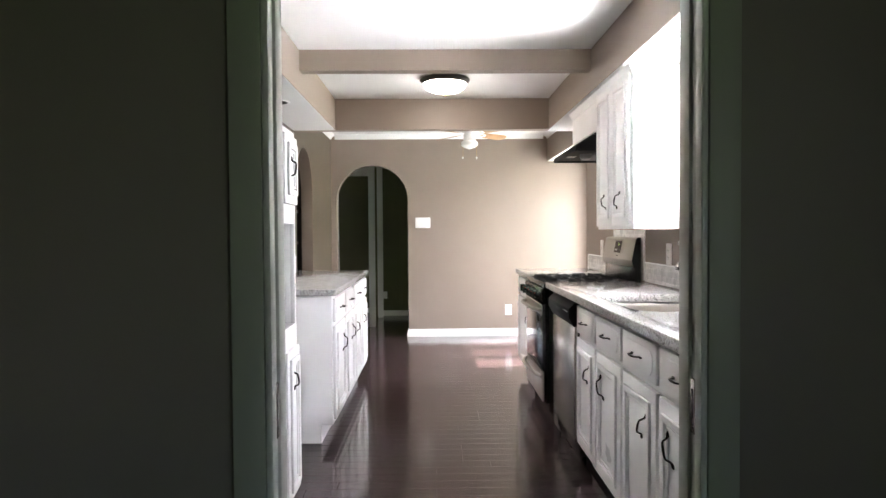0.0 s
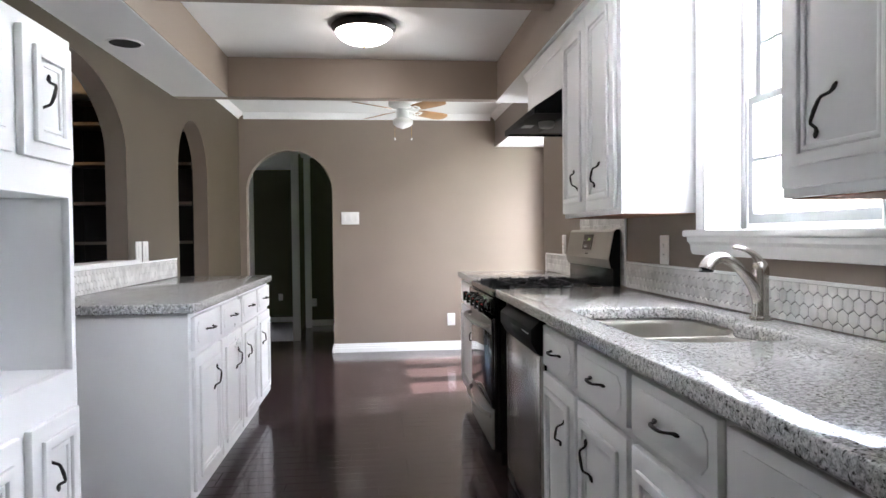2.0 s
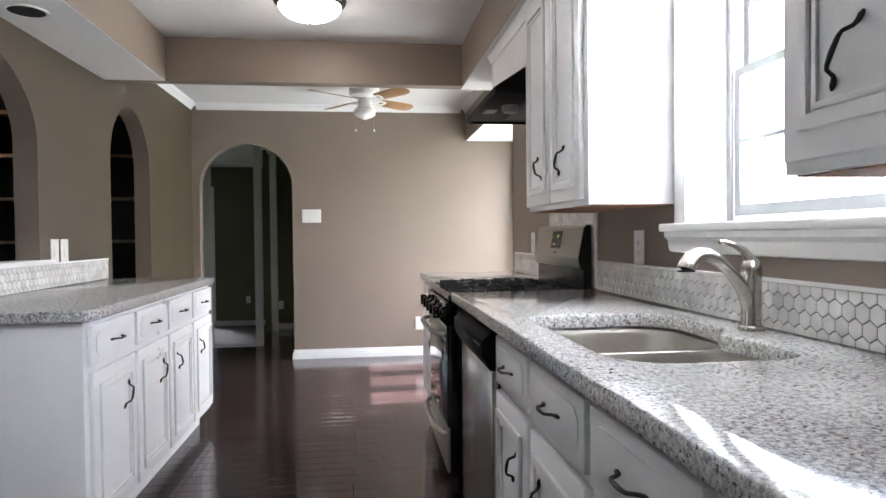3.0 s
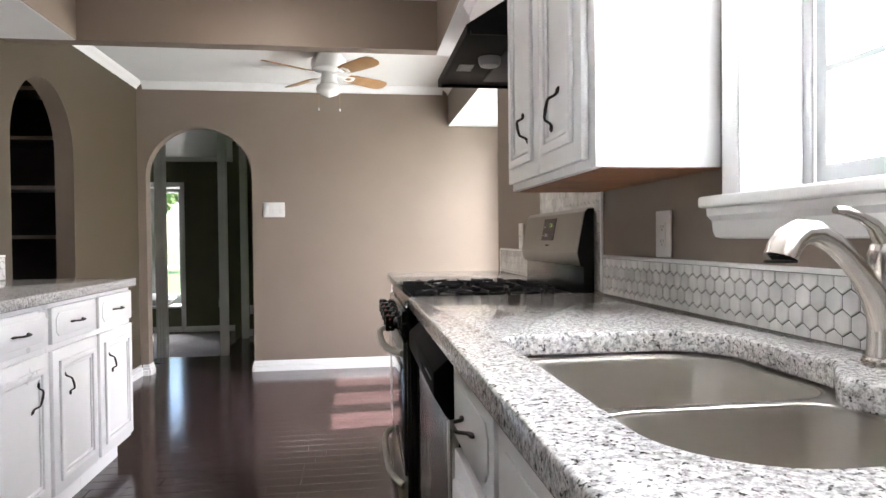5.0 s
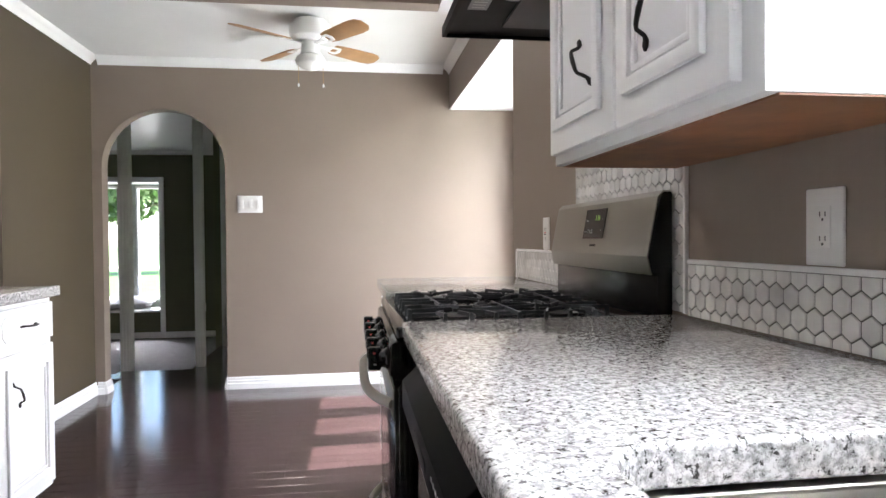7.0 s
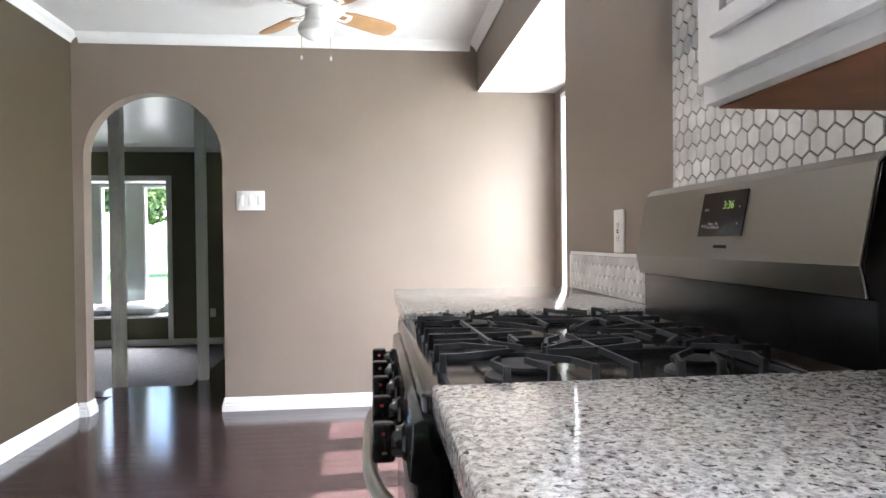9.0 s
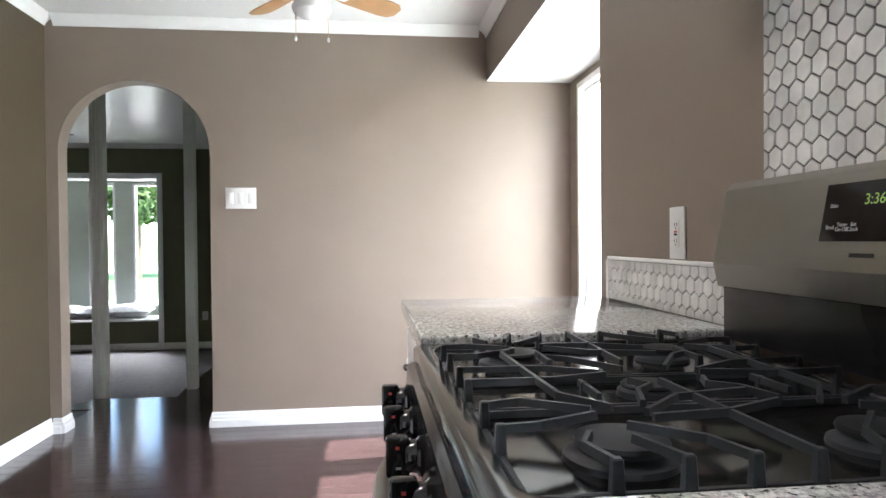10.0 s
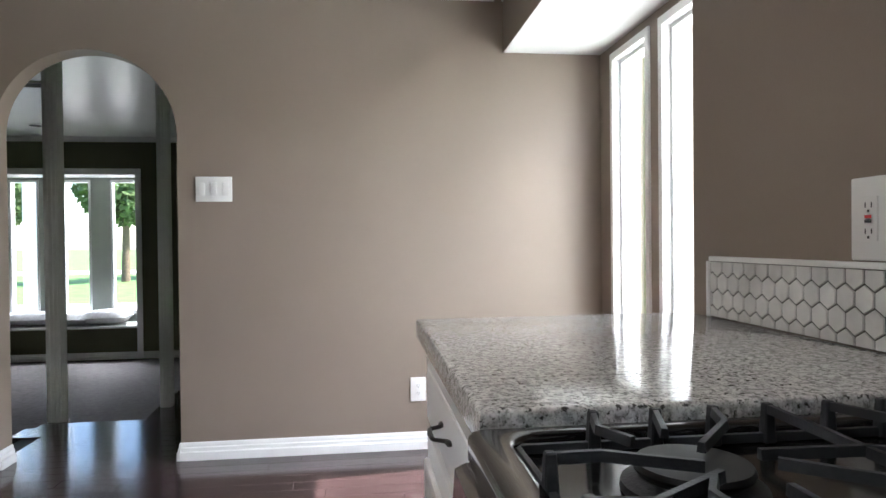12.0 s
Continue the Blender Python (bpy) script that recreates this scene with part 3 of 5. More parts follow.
part("shelf", box(WEST + 0.021, OX - 0.001, OY0 + 0.0185, OY1 - 0.0185, 0.835, 0.853), WHITE, oc)
part("shelf", box(WEST + 0.021, OX - 0.001, OY0 + 0.0185, OY1 - 0.0185, 1.302, 1.32), WHITE, oc)
part("toe_kick", box(OX - 0.07, OX - 0.06, OY0 + 0.0185, OY1 - 0.0185, F, 0.09), WHITE, oc)
part("face_frame", plate(rect(OY0, OY1, 0.09, OZ), "x", OX, OX + 0.02, holes=[rect(OY0 + 0.022, OY1 - 0.022, 0.853, 1.302)], bevel=0.002), WHITE, oc)
for y0, y1, hs in ((OY0 + 0.03, (OY0 + OY1) / 2 + 0.02, 1), ((OY0 + OY1) / 2 + 0.06, OY1 - 0.03, -1)):
    hy = y1 - 0.145 if hs > 0 else y0 + 0.08
    door(OX + 0.02, 1, y0, y1, 1.385, 1.68, oc, hy, 1.535, -28 * hs)
    door(OX + 0.02, 1, y0, y1, 0.12, 0.76, oc, hy, 0.635, 28 * hs)
    for z in (1.42, 1.61, 0.2, 0.68):
        hinge(OX + 0.02, 1, y0 - 0.004 if hs > 0 else y1 + 0.004, z, oc)

fc = thing("wall_cabinet", (-1.06, 2.525, OZ), "white wall cabinet above the tall oven cabinet", "cabinet")
part("body", box(WEST + 0.003, -0.905, OY0, OY1, OZ + 0.0005, SOFFIT - 0.006, 0.002), WHITE, fc)
for y0, y1, hs in ((OY0 + 0.02, 2.521, 1), (2.531, OY1 - 0.02, -1)):
    door(-0.905, 1, y0, y1, OZ + 0.03, SOFFIT - 0.03, fc, y1 - 0.10 if hs > 0 else y0 + 0.13, 1.835, -26 * hs)


# ---- sink and faucet ----
def loft(loops, cap_last=True):
    bm = bmesh.new()
    rings = [[bm.verts.new((x, y, z)) for x, y in pts] for pts, z in loops]
    for a, b in zip(rings, rings[1:]):
        n = len(a)
        for k in range(n):
            bm.faces.new((a[k], a[(k + 1) % n], b[(k + 1) % n], b[k]))
    if cap_last:
        bm.faces.new(rings[-1])
    return bm


def bowl(x0, x1, y0, y1, rs, depth):
    steps = [(-0.0047, 0.0004), (-0.002, 0.0012), (0.0, 0.0035), (0.002, 0.009), (0.0035, 0.018), (0.006, depth - 0.05), (0.012, depth - 0.03), (0.026, depth - 0.012), (0.05, depth - 0.002), (0.09, depth)]
    loops = []
    for inset, down in steps:
        loops.append((rounded(x0 + inset, x1 - inset, y0 + inset, y1 - inset, [max(r - inset * 0.5, 0.02) for r in rs], 8), 0.877 - down))
    return loft(loops)


sk = thing("double_sink", (1.09, 2.94, 0.70), "undermount stainless steel double bowl sink", "sink")
FAR_BOWL = (0.892, 1.318, 2.937, 3.306, (0.06, 0.07, 0.12, 0.06))
NEAR_BOWL = (0.892, 1.288, 2.574, 2.913, (0.14, 0.10, 0.07, 0.10))
part("bowl", bowl(*FAR_BOWL, 0.19), SINK, sk)
part("bowl", bowl(*NEAR_BOWL, 0.17), SINK, sk)
part("rim", plate(rect(0.855, 1.365, 2.5705, 3.345), "z", 0.8725, 0.8755, holes=[rounded(FAR_BOWL[0] + 0.001, FAR_BOWL[1] - 0.001, FAR_BOWL[2] + 0.001, FAR_BOWL[3] - 0.001, FAR_BOWL[4], 8), rounded(NEAR_BOWL[0] + 0.001, NEAR_BOWL[1] - 0.001, NEAR_BOWL[2] + 0.001, NEAR_BOWL[3] - 0.001, NEAR_BOWL[4], 8)]), SINK, sk)
for y, d in ((3.12, 0.19), (2.745, 0.17)):
    part("drain", lathe([(0.042, 0.0), (0.045, 0.003), (0.036, 0.004), (0.03, 0.001), (0.012, 0.001)], (1.09, y, 0.8775 - d), 20), NICKEL, sk, "round metal drain")

FX, FY = 1.370, 2.918
fa = thing("faucet", (FX, FY, TOP), "brushed nickel pull-out kitchen faucet with a lever", "faucet")
part("base_ring", lathe([(0.031, 0.0), (0.032, 0.008), (0.029, 0.014), (0.027, 0.015)], (FX, FY, TOP), 28), NICKEL, fa)
part("body", lathe([(0.026, 0.0145), (0.0245, 0.03), (0.024, 0.10), (0.025, 0.135)], (FX, FY, TOP), 28), NICKEL, fa)
part("cap", lathe([(0.0252, 0.136), (0.0255, 0.148), (0.0245, 0.162), (0.02, 0.176), (0.011, 0.185), (0.003, 0.188)], (FX, FY, TOP), 28), NICKEL, fa)
part("spout", tube([(1.370, 2.918, 0.961), (1.361, 2.916, 0.994), (1.344, 2.913, 1.028), (1.320, 2.908, 1.058), (1.291, 2.902, 1.086)], [0.020, 0.0195, 0.0178, 0.0155, 0.0145], 18), NICKEL, fa)
part("spray_head", tube([(1.292, 2.902, 1.085), (1.266, 2.897, 1.105), (1.235, 2.890, 1.118), (1.207, 2.883, 1.118), (1.186, 2.878, 1.107), (1.175, 2.874, 1.094), (1.171, 2.873, 1.084)], [0.0150, 0.0155, 0.0165, 0.0185, 0.0205, 0.0218, 0.0220], 20), NICKEL, fa)
part("nozzle", lathe([(0.0205, -0.003), (0.020, 0.0), (0.011, 0.001)], (1.171, 2.873, 1.081), 20), DARK, fa, "dark rubber nozzle")
part("lever", tube([(1.373, 2.919, 1.086), (1.360, 2.916, 1.111), (1.343, 2.912, 1.128), (1.317, 2.906, 1.14), (1.287, 2.900, 1.148), (1.271, 2.897, 1.149)], [0.016, 0.0135, 0.0098, 0.007, 0.007, 0.0055], 12), NICKEL, fa)

# ---- gas range ----
SY0, SY1 = 4.203, 4.972
SM = (SY0 + SY1) / 2
st = thing("gas_range", (1.1, SM, 0), "stainless steel and black gas range with cast iron grates", "stove")
part("body", box(0.805, EAST - 0.014, SY0, SY1, 0.03, 0.877, 0.003), BLACK, st)
# raised front lip round a sunken burner tray
part("cooktop", plate(rounded(0.768, 1.345, SY0 - 0.001, SY1 + 0.001, 0.018, 5), "z", 0.878, 0.910, holes=[rounded(0.806, 1.325, SY0 + 0.028, SY1 - 0.028, 0.035, 6)], bevel=0.008, seg=3), BLACK, st)
part("burner_tray", box(0.79, 1.335, SY0 + 0.012, SY1 - 0.012, 0.8785, 0.894), BLACK, st)
part("control_panel", plate([(0.768, 0.877), (0.804, 0.877), (0.804, 0.775), (0.790, 0.775), (0.752, 0.800), (0.757, 0.872)], "y", SY0, SY1, bevel=0.003), BLACK, st, "glossy black knob panel")
part("side_post", box(0.772, 0.806, SY0, SY0 + 0.022, 0.10, 0.774, 0.004), BLACK, st)
part("side_post", box(0.772, 0.806, SY1 - 0.022, SY1, 0.10, 0.774, 0.004), BLACK, st)
od = part("oven_door", box(0.763, 0.804, SY0 + 0.024, SY1 - 0.024, 0.31, 0.768, 0.006), OVENGLASS, st, "dark glass oven door")
part("top_rail", box(0.7600, 0.7628, SY0 + 0.030, SY1 - 0.030, 0.690, 0.762, 0.001), STEEL, od, "stainless steel top rail")


def bow_handle(z, reach, parent):
    pts = []
    for i in range(15):
        u = i / 14
        y = SY0 + 0.045 + (SY1 - SY0 - 0.09) * u
        pts.append((0.762 - reach * (1 - (2 * u - 1) ** 4), y, z + 0.008 * (1 - (2 * u - 1) ** 2)))
    part("handle", tube(pts, 0.0125, 12), STEEL, parent, "bowed steel handle")


bow_handle(0.725, 0.062, od)
dr = part("storage_drawer", box(0.762, 0.804, SY0 + 0.024, SY1 - 0.024, 0.105, 0.300, 0.006), STEEL, st, "stainless steel drawer front")
bow_handle(0.272, 0.045, dr)
part("toe_kick", box(0.83, 0.86, SY0 + 0.01, SY1 - 0.01, F, 0.104), BLACK, st)
for i in range(5):
    y = SY0 + 0.085 + (SY1 - SY0 - 0.17) * i / 4
    k = part("knob", lathe([(0.026, 0.0), (0.027, -0.006), (0.022, -0.010), (0.0205, -0.022), (0.018, -0.025)], (0.756, y, 0.825), 24, "x"), BLACK, st, "black stove knob")
    part("knob_grip", box(0.706, 0.737, y - 0.0100, y + 0.0100, 0.798, 0.853, 0.005), BLACK, k)
    part("mark", box(0.7185, 0.7235, y - 0.0106, y - 0.0101, 0.837, 0.841), REDMARK, k, "small red mark")
    part("lettering", box(0.7185, 0.7255, y - 0.0106, y - 0.0101, 0.811, 0.814), INK, k)

# cast iron grates: three frames side by side, with bent fingers that reach over the burners
GZ, BAR = 0.929, 0.0037


def bar(pts, bm, w=BAR, h=0.0042):
    """A square iron bar along a line of points."""
    pts = [Vector(p) for p in pts]
    rings = []
    for i, p in enumerate(pts):
        d = (pts[min(i + 1, len(pts) - 1)] - pts[max(i - 1, 0)])
        d.z = 0
        d.normalize()
        s = Vector((-d.y, d.x, 0))
        rings.append([bm.verts.new(p + s * a + Vector((0, 0, b))) for a, b in ((-w, -h), (w, -h), (w * 0.72, h), (-w * 0.72, h))])
    for a, b in zip(rings, rings[1:]):
        for k in range(4):
            bm.faces.new((a[k], a[(k + 1) % 4], b[(k + 1) % 4], b[k]))
    bm.faces.new(rings[0][::-1])
    bm.faces.new(rings[-1])


XM = 1.067
RAILS = (0.811, 1.323)


def grate(y0, y1, fingers, feet):
    """A low frame from y0 to y1, raised fingers along lines, and feet that carry them."""
    bm = bmesh.new()
    x0, x1 = RAILS
    low = 0.900
    for y in (y0, y1):
        bar([(x0, y, low), (x1, y, low)], bm)
    for x in (x0, x1):
        bar([(x, y0, low), (x, y1, low)], bm)
    for line in fingers:
        last = len(line) - 1
        bar([(x, y, GZ - (0.0 if 0 < i < last else 0.001)) for i, (x, y) in enumerate(line)], bm)
    for x, y in feet:
        post = box(x - 0.0065, x + 0.0065, y - 0.0065, y + 0.0065, 0.8945, GZ + 0.004, 0.0015, seg=1)
        for v in post.verts:
            k = 1.0 - 0.32 * (v.co.z - 0.8945) / (GZ + 0.004 - 0.8945)
            v.co.x, v.co.y = x + (v.co.x - x) * k, y + (v.co.y - y) * k
        join(bm, post)
    part("grate", bm, IRON, st, "black cast iron grate", smooth=False)


def both_halves(lines):
    """The lines of the front half and their mirror images over the rear half."""
    return lines + [[(2 * XM - x, y) for x, y in line] for line in lines]


NEAR = 4.243
OUTER = both_halves([
    [(0.812, 4.437), (0.852, 4.446), (0.920, 4.403)],
    [(0.812, 4.350), (0.850, 4.352), (0.918, 4.384)],
    [(0.885, NEAR), (0.873, 4.288), (0.890, 4.322)],
    [(0.947, NEAR), (0.926, 4.305)],
    [(1.006, NEAR), (0.990, 4.290), (0.937, 4.345)],
]) + [
    [(XM - 0.004, NEAR), (XM - 0.012, 4.525)],
    [(0.975, 4.386), (1.035, 4.440), (1.138, 4.462)],
    [(0.973, 4.366), (1.060, 4.372), (1.140, 4.410)],
]
OUTER_FEET = [(x, NEAR) for x in (0.885, 0.947, 1.006, XM - 0.004, 1.128, 1.187, 1.249)] + [(x, y) for x in RAILS for y in (4.437, 4.350)]
MIDDLE = both_halves([
    [(0.812, 4.632), (0.927, 4.620), (1.000, 4.580)],
    [(0.812, 4.552), (0.920, 4.546), (1.000, 4.572)],
    [(0.912, 4.768), (0.893, 4.737), (0.903, 4.465), (0.946, 4.408)],
    [(0.951, 4.530), (0.949, 4.455)],
    [(0.951, 4.742), (0.950, 4.668)],
    [(1.017, 4.532), (1.030, 4.498), (1.002, 4.470), (0.986, 4.420)],
    [(0.948, 4.713), (0.986, 4.680), (1.036, 4.602)],
])
MIDDLE_FEET = [(x, y) for x in RAILS for y in (4.632, 4.552)] + [(x, y) for x in (0.950, 1.184) for y in (4.512, 4.664)]
grate(NEAR, 4.500, OUTER, OUTER_FEET)
grate(4.512, 4.664, MIDDLE, MIDDLE_FEET)
grate(4.676, 2 * SM - NEAR, [[(x, 2 * SM - y) for x, y in line] for line in OUTER], [(x, 2 * SM - y) for x, y in OUTER_FEET])
for yc in (4.345, 2 * SM - 4.345):
    for xc, r in ((0.930, 0.046), (1.204, 0.038)):
        bn = part("burner", lathe([(r * 1.25, 0.0), (r * 1.22, 0.006), (r * 0.9, 0.012), (r * 0.88, 0.016)], (xc, yc, 0.894), 28), IRON, st, "dark burner head")
        part("burner_cap", lathe([(r, 0.0162), (r * 1.02, 0.019), (r * 0.98, 0.023), (r * 0.5, 0.0245), (0.004, 0.025)], (xc, yc, 0.894), 28), CAP, bn, "black burner cap")
        part("igniter", lathe([(0.0035, 0.0), (0.0035, 0.014), (0.002, 0.016)], (xc + r * 0.9, yc + r * 0.95, 0.894), 10), FROST, bn, "white ceramic igniter")
bn = part("burner", lathe([(0.042, 0.0), (0.041, 0.008), (0.034, 0.012)], (1.067, SM, 0.894), 28), IRON, st, "dark burner head")
part("burner_cap", lathe([(0.036, 0.0122), (0.037, 0.015), (0.034, 0.018), (0.01, 0.019)], (1.067, SM, 0.894), 28), CAP, bn, "black burner cap")

# backguard
BX = EAST - 0.014
bg = part("backguard", plate([(1.388, 0.9105), (BX, 0.9105), (BX, 1.214), (1.409, 1.214), (1.395, 1.2), (1.367, 1.060), (1.377, 1.018), (1.388, 1.012)], "y", SY0, SY1 - 0.026, bevel=0.002), BACKBLACK, st, "black backguard")
part("steel_panel", plate([(1.391, 1.2035), (1.405, 1.2175), (1.424, 1.2175), (1.424, 1.2145), (1.407, 1.2145), (1.394, 1.2015), (1.3664, 1.060), (1.3764, 1.016), (1.373, 1.0155), (1.363, 1.060)], "y", SY0 + 0.004, SY1 - 0.032), STEEL, bg, "stainless steel control fascia", smooth=False)
SL = Vector((1.391 - 1.363, 0, 1.2035 - 1.060)).normalized()
NO = Vector((-SL.z, 0, SL.x))


def on_fascia(y0, y1, s0, s1, proud, th, name, mat, parent, label=""):
    """A thin plate on the sloping fascia; s is the way up along it."""
    bm = bmesh.new()
    base = Vector((1.363, 0, 1.060)) + NO * proud
    for k in range(2):
        for y, s in ((y0, s0), (y1, s0), (y1, s1), (y0, s1)):
            p = base + SL * s + NO * (th * k)
            bm.verts.new((p.x, y, p.z))
    bm.verts.ensure_lookup_table()
    for f in ((0, 1, 2, 3), (7, 6, 5, 4), (0, 4, 5, 1), (1, 5, 6, 2), (2, 6, 7, 3), (3, 7, 4, 0)):
        bm.faces.new([bm.verts[i] for i in f])
    return part(name, bm, mat, parent, label, smooth=False)


dp = on_fascia(4.495, 4.649, 0.044, 0.131, 0.0005, 0.0022, "display", OVENGLASS, bg, "black glass clock display")


def lettering(text, size, origin, right, up, mat, name, parent, label=""):
    """Raised letters from the built-in font; right and up span their plane."""
    cu = bpy.data.curves.new("letters", "FONT")
    cu.body, cu.size, cu.extrude = text, size, 0.0002
    cu.align_x = "CENTER"
    tmp = bpy.data.objects.new("letters", cu)
    me = bpy.data.meshes.new_from_object(tmp)
    r, u = Vector(right).normalized(), Vector(up).normalized()
    m = Matrix((r, u, r.cross(u))).transposed().to_4x4()
    m.translation = Vector(origin) - ORIGIN[parent]
    me.transform(m)
    me.materials.clear()
    me.materials.append(mat)
    ob = new(name, me)
    ob.parent = parent
    ORIGIN[ob] = ORIGIN[parent]
    bpy.data.objects.remove(tmp)
    bpy.data.curves.remove(cu)
    return tagged(ob, label)


def on_display(text, size, y, s, mat, name):
    p = Vector((1.363, y + 0.050, 1.060)) + SL * (s - 0.013) + NO * 0.0031
    lettering(text, size, p, (0, -1, 0), SL, mat, name, dp)


on_display("3:36", 0.022, 4.502, 0.110, DISPLAY, "digits")
for text, y, s in (("Bake", 4.578, 0.108), ("Broil", 4.580, 0.075), ("Timer", 4.556, 0.079), ("On-Off", 4.556, 0.072), ("Set", 4.534, 0.079), ("Clock", 4.534, 0.072), ("^", 4.464, 0.108), ("v", 4.464, 0.078)):
    on_display(text, 0.0085, y, s, INK, "lettering")
on_fascia(4.540, 4.585, 0.021, 0.027, 0.0004, 0.0006, "badge", DARK, bg, "small grey maker's badge")

# ---- dishwasher ----
dw = thing("dishwasher", (1.1, 3.67, 0), "stainless steel dishwasher with a black control panel", "dishwasher")
part("tub", box(0.822, EAST - 0.014, 3.386, 3.996, 0.02, 0.872, 0.003), BLACK, dw)
part("door", box(0.793, 0.821, 3.390, 3.992, 0.105, 0.742, 0.008, seg=3), LITSTEEL, dw, "brushed steel dishwasher door")
cp = part("control_panel", plate([(0.790, 0.744), (0.821, 0.744), (0.821, 0.873), (0.802, 0.873), (0.764, 0.838), (0.764, 0.790)], "y", 3.390, 3.992, bevel=0.004), HOODBLACK, dw, "satin black control panel")
part("pocket_handle", box(0.7625, 0.766, 3.60, 3.75, 0.800, 0.815, 0.001), DARK, cp, "recessed pocket handle")
for i in range(6):
    part("button", box(0.7632, 0.7645, 3.43 + 0.02 * i, 3.44 + 0.02 * i, 0.815, 0.820), INK, cp)
part("toe_kick", box(0.84, 0.86, 3.393, 3.989, F, 0.104), BLACK, dw)

# ---- range hood ----
hd = thing("range_hood", (1.2, 4.58, 1.79), "black range hood under the short cabinet", "range hood")
part("canopy", plate([(0.985, 1.800), (0.999, 1.800), (0.999, 1.812), (1.425, 1.812), (1.425, 1.800), (EAST - 0.004, 1.800), (EAST - 0.004, 1.936), (1.145, 1.936), (0.985, 1.832)], "y", 4.203, 4.965, bevel=0.003), HOODBLACK, hd, "black enamelled canopy")
part("end_lip", box(1.0, 1.424, 4.203, 4.213, 1.800, 1.8115), HOODBLACK, hd)
part("end_lip", box(1.0, 1.424, 4.955, 4.965, 1.800, 1.8115), HOODBLACK, hd)
lm = part("lamp_lens", lathe([(0.045, 0.0), (0.044, -0.018), (0.036, -0.032), (0.018, -0.037), (0.004, -0.038)], (1.13, 4.52, 1.8118), 12), LAMPCOVER, hd, "frosted lamp lens")
part("filter", box(1.17, 1.38, 4.27, 4.85, 1.802, 1.8115, 0.002), IRON, hd, "dark mesh grease filter")
nb = part("notice", box(1.03, 1.09, 4.62, 4.72, 1.8105, 1.8118), SASH, hd, "grey printed notice")
for i in range(4):
    part("print_line", box(1.04, 1.08, 4.63 + 0.022 * i, 4.637 + 0.022 * i, 1.8101, 1.8104), INK, nb)

# ---- ceiling light and fan ----
cl = thing("ceiling_light", (0.129, 4.945, CEILING - 0.125), "flush ceiling light with a bronze rim and lit dome", "ceiling light")
part("rim", lathe([(0.10, 2.459), (0.188, 2.457), (0.196, 2.447), (0.192, 2.436), (0.176, 2.424), (0.168, 2.416)], (0.129, 4.945, 0), 48), BRONZE, cl, "dark bronze rim")
part("shade", lathe([(0.168, 2.4155), (0.163, 2.402), (0.146, 2.383), (0.115, 2.364), (0.07, 2.351), (0.012, 2.345)], (0.129, 4.945, 0), 48), LAMPGLASS, cl, "glowing frosted glass dome")
part("finial", lathe([(0.011, 2.3448), (0.014, 2.340), (0.008, 2.334), (0.010, 2.328), (0.003, 2.320)], (0.129, 4.945, 0), 16), BRASS, cl, "small brass finial")

CFX, CFY = 0.427, 6.81
cf = thing("ceiling_fan", (CFX, CFY, 2.15), "white ceiling fan with four maple blades and a globe", "ceiling fan")
part("motor_housing", lathe([(0.085, 2.459), (0.10, 2.455), (0.102, 2.43), (0.125, 2.425), (0.128, 2.375), (0.118, 2.35), (0.085, 2.335), (0.06, 2.33)], (CFX, CFY, 0), 36), TRIM, cf, "white enamelled motor housing")
part("switch_housing", lathe([(0.052, 2.329), (0.055, 2.315), (0.055, 2.27), (0.066, 2.255), (0.066, 2.247)], (CFX, CFY, 0), 28), TRIM, cf)
part("globe", lathe([(0.063, 2.2468), (0.082, 2.236), (0.093, 2.212), (0.088, 2.190), (0.06, 2.170), (0.025, 2.158), (0.006, 2.150)], (CFX, CFY, 0), 32), FROST, cf, "white schoolhouse glass globe")
for i in range(4):
    a = radians(-142 + 90 * i)
    ca, sa = math.cos(a), math.sin(a)

    def turn(bm, pitch):
        bmesh.ops.transform(bm, matrix=Matrix.Translation((CFX, CFY, 2.318)) @ Matrix.Rotation(a, 4, "Z") @ Matrix.Rotation(radians(pitch), 4, "X"), verts=bm.verts)
        return bm

    outline = [(0.165, -0.048), (0.22, -0.058), (0.44, -0.066), (0.50, -0.058), (0.53, -0.03), (0.53, 0.03), (0.50, 0.058), (0.44, 0.066), (0.22, 0.058), (0.165, 0.048)]
    bl = part("blade", turn(plate(outline, "z", -0.004, 0.002, bevel=0.0015), -15), BLADE, cf, "maple veneered fan blade")
    iron = plate([(0.055, -0.014), (0.12, -0.012), (0.165, -0.034), (0.21, -0.036), (0.225, 0.0), (0.21, 0.036), (0.165, 0.034), (0.12, 0.012), (0.055, 0.014)], "z", -0.010, -0.0045, holes=[rounded(0.15, 0.195, -0.02, 0.02, 0.008, 4)], bevel=0.001)
    part("blade_iron", turn(iron, -15), TRIM, bl, "white scrolled bracket")
for dx, dy in ((-0.052, -0.02), (0.055, -0.01)):
    p = part("pull_chain", tube([(CFX + dx, CFY + dy, 2.262), (CFX + dx * 1.35, CFY + dy, 2.22), (CFX + dx * 1.4, CFY + dy, 2.07)], 0.0016, 6), BRASS, cf)
    part("pull_knob", lathe([(0.002, 0.0), (0.006, -0.008), (0.0065, -0.016), (0.003, -0.024)], (CFX + dx * 1.4, CFY + dy, 2.071), 10), TRIM, p)

rl = thing("recessed_light", (-1.06, 4.45, SOFFIT - 0.012), "unlit recessed ceiling light in the soffit", "ceiling light")
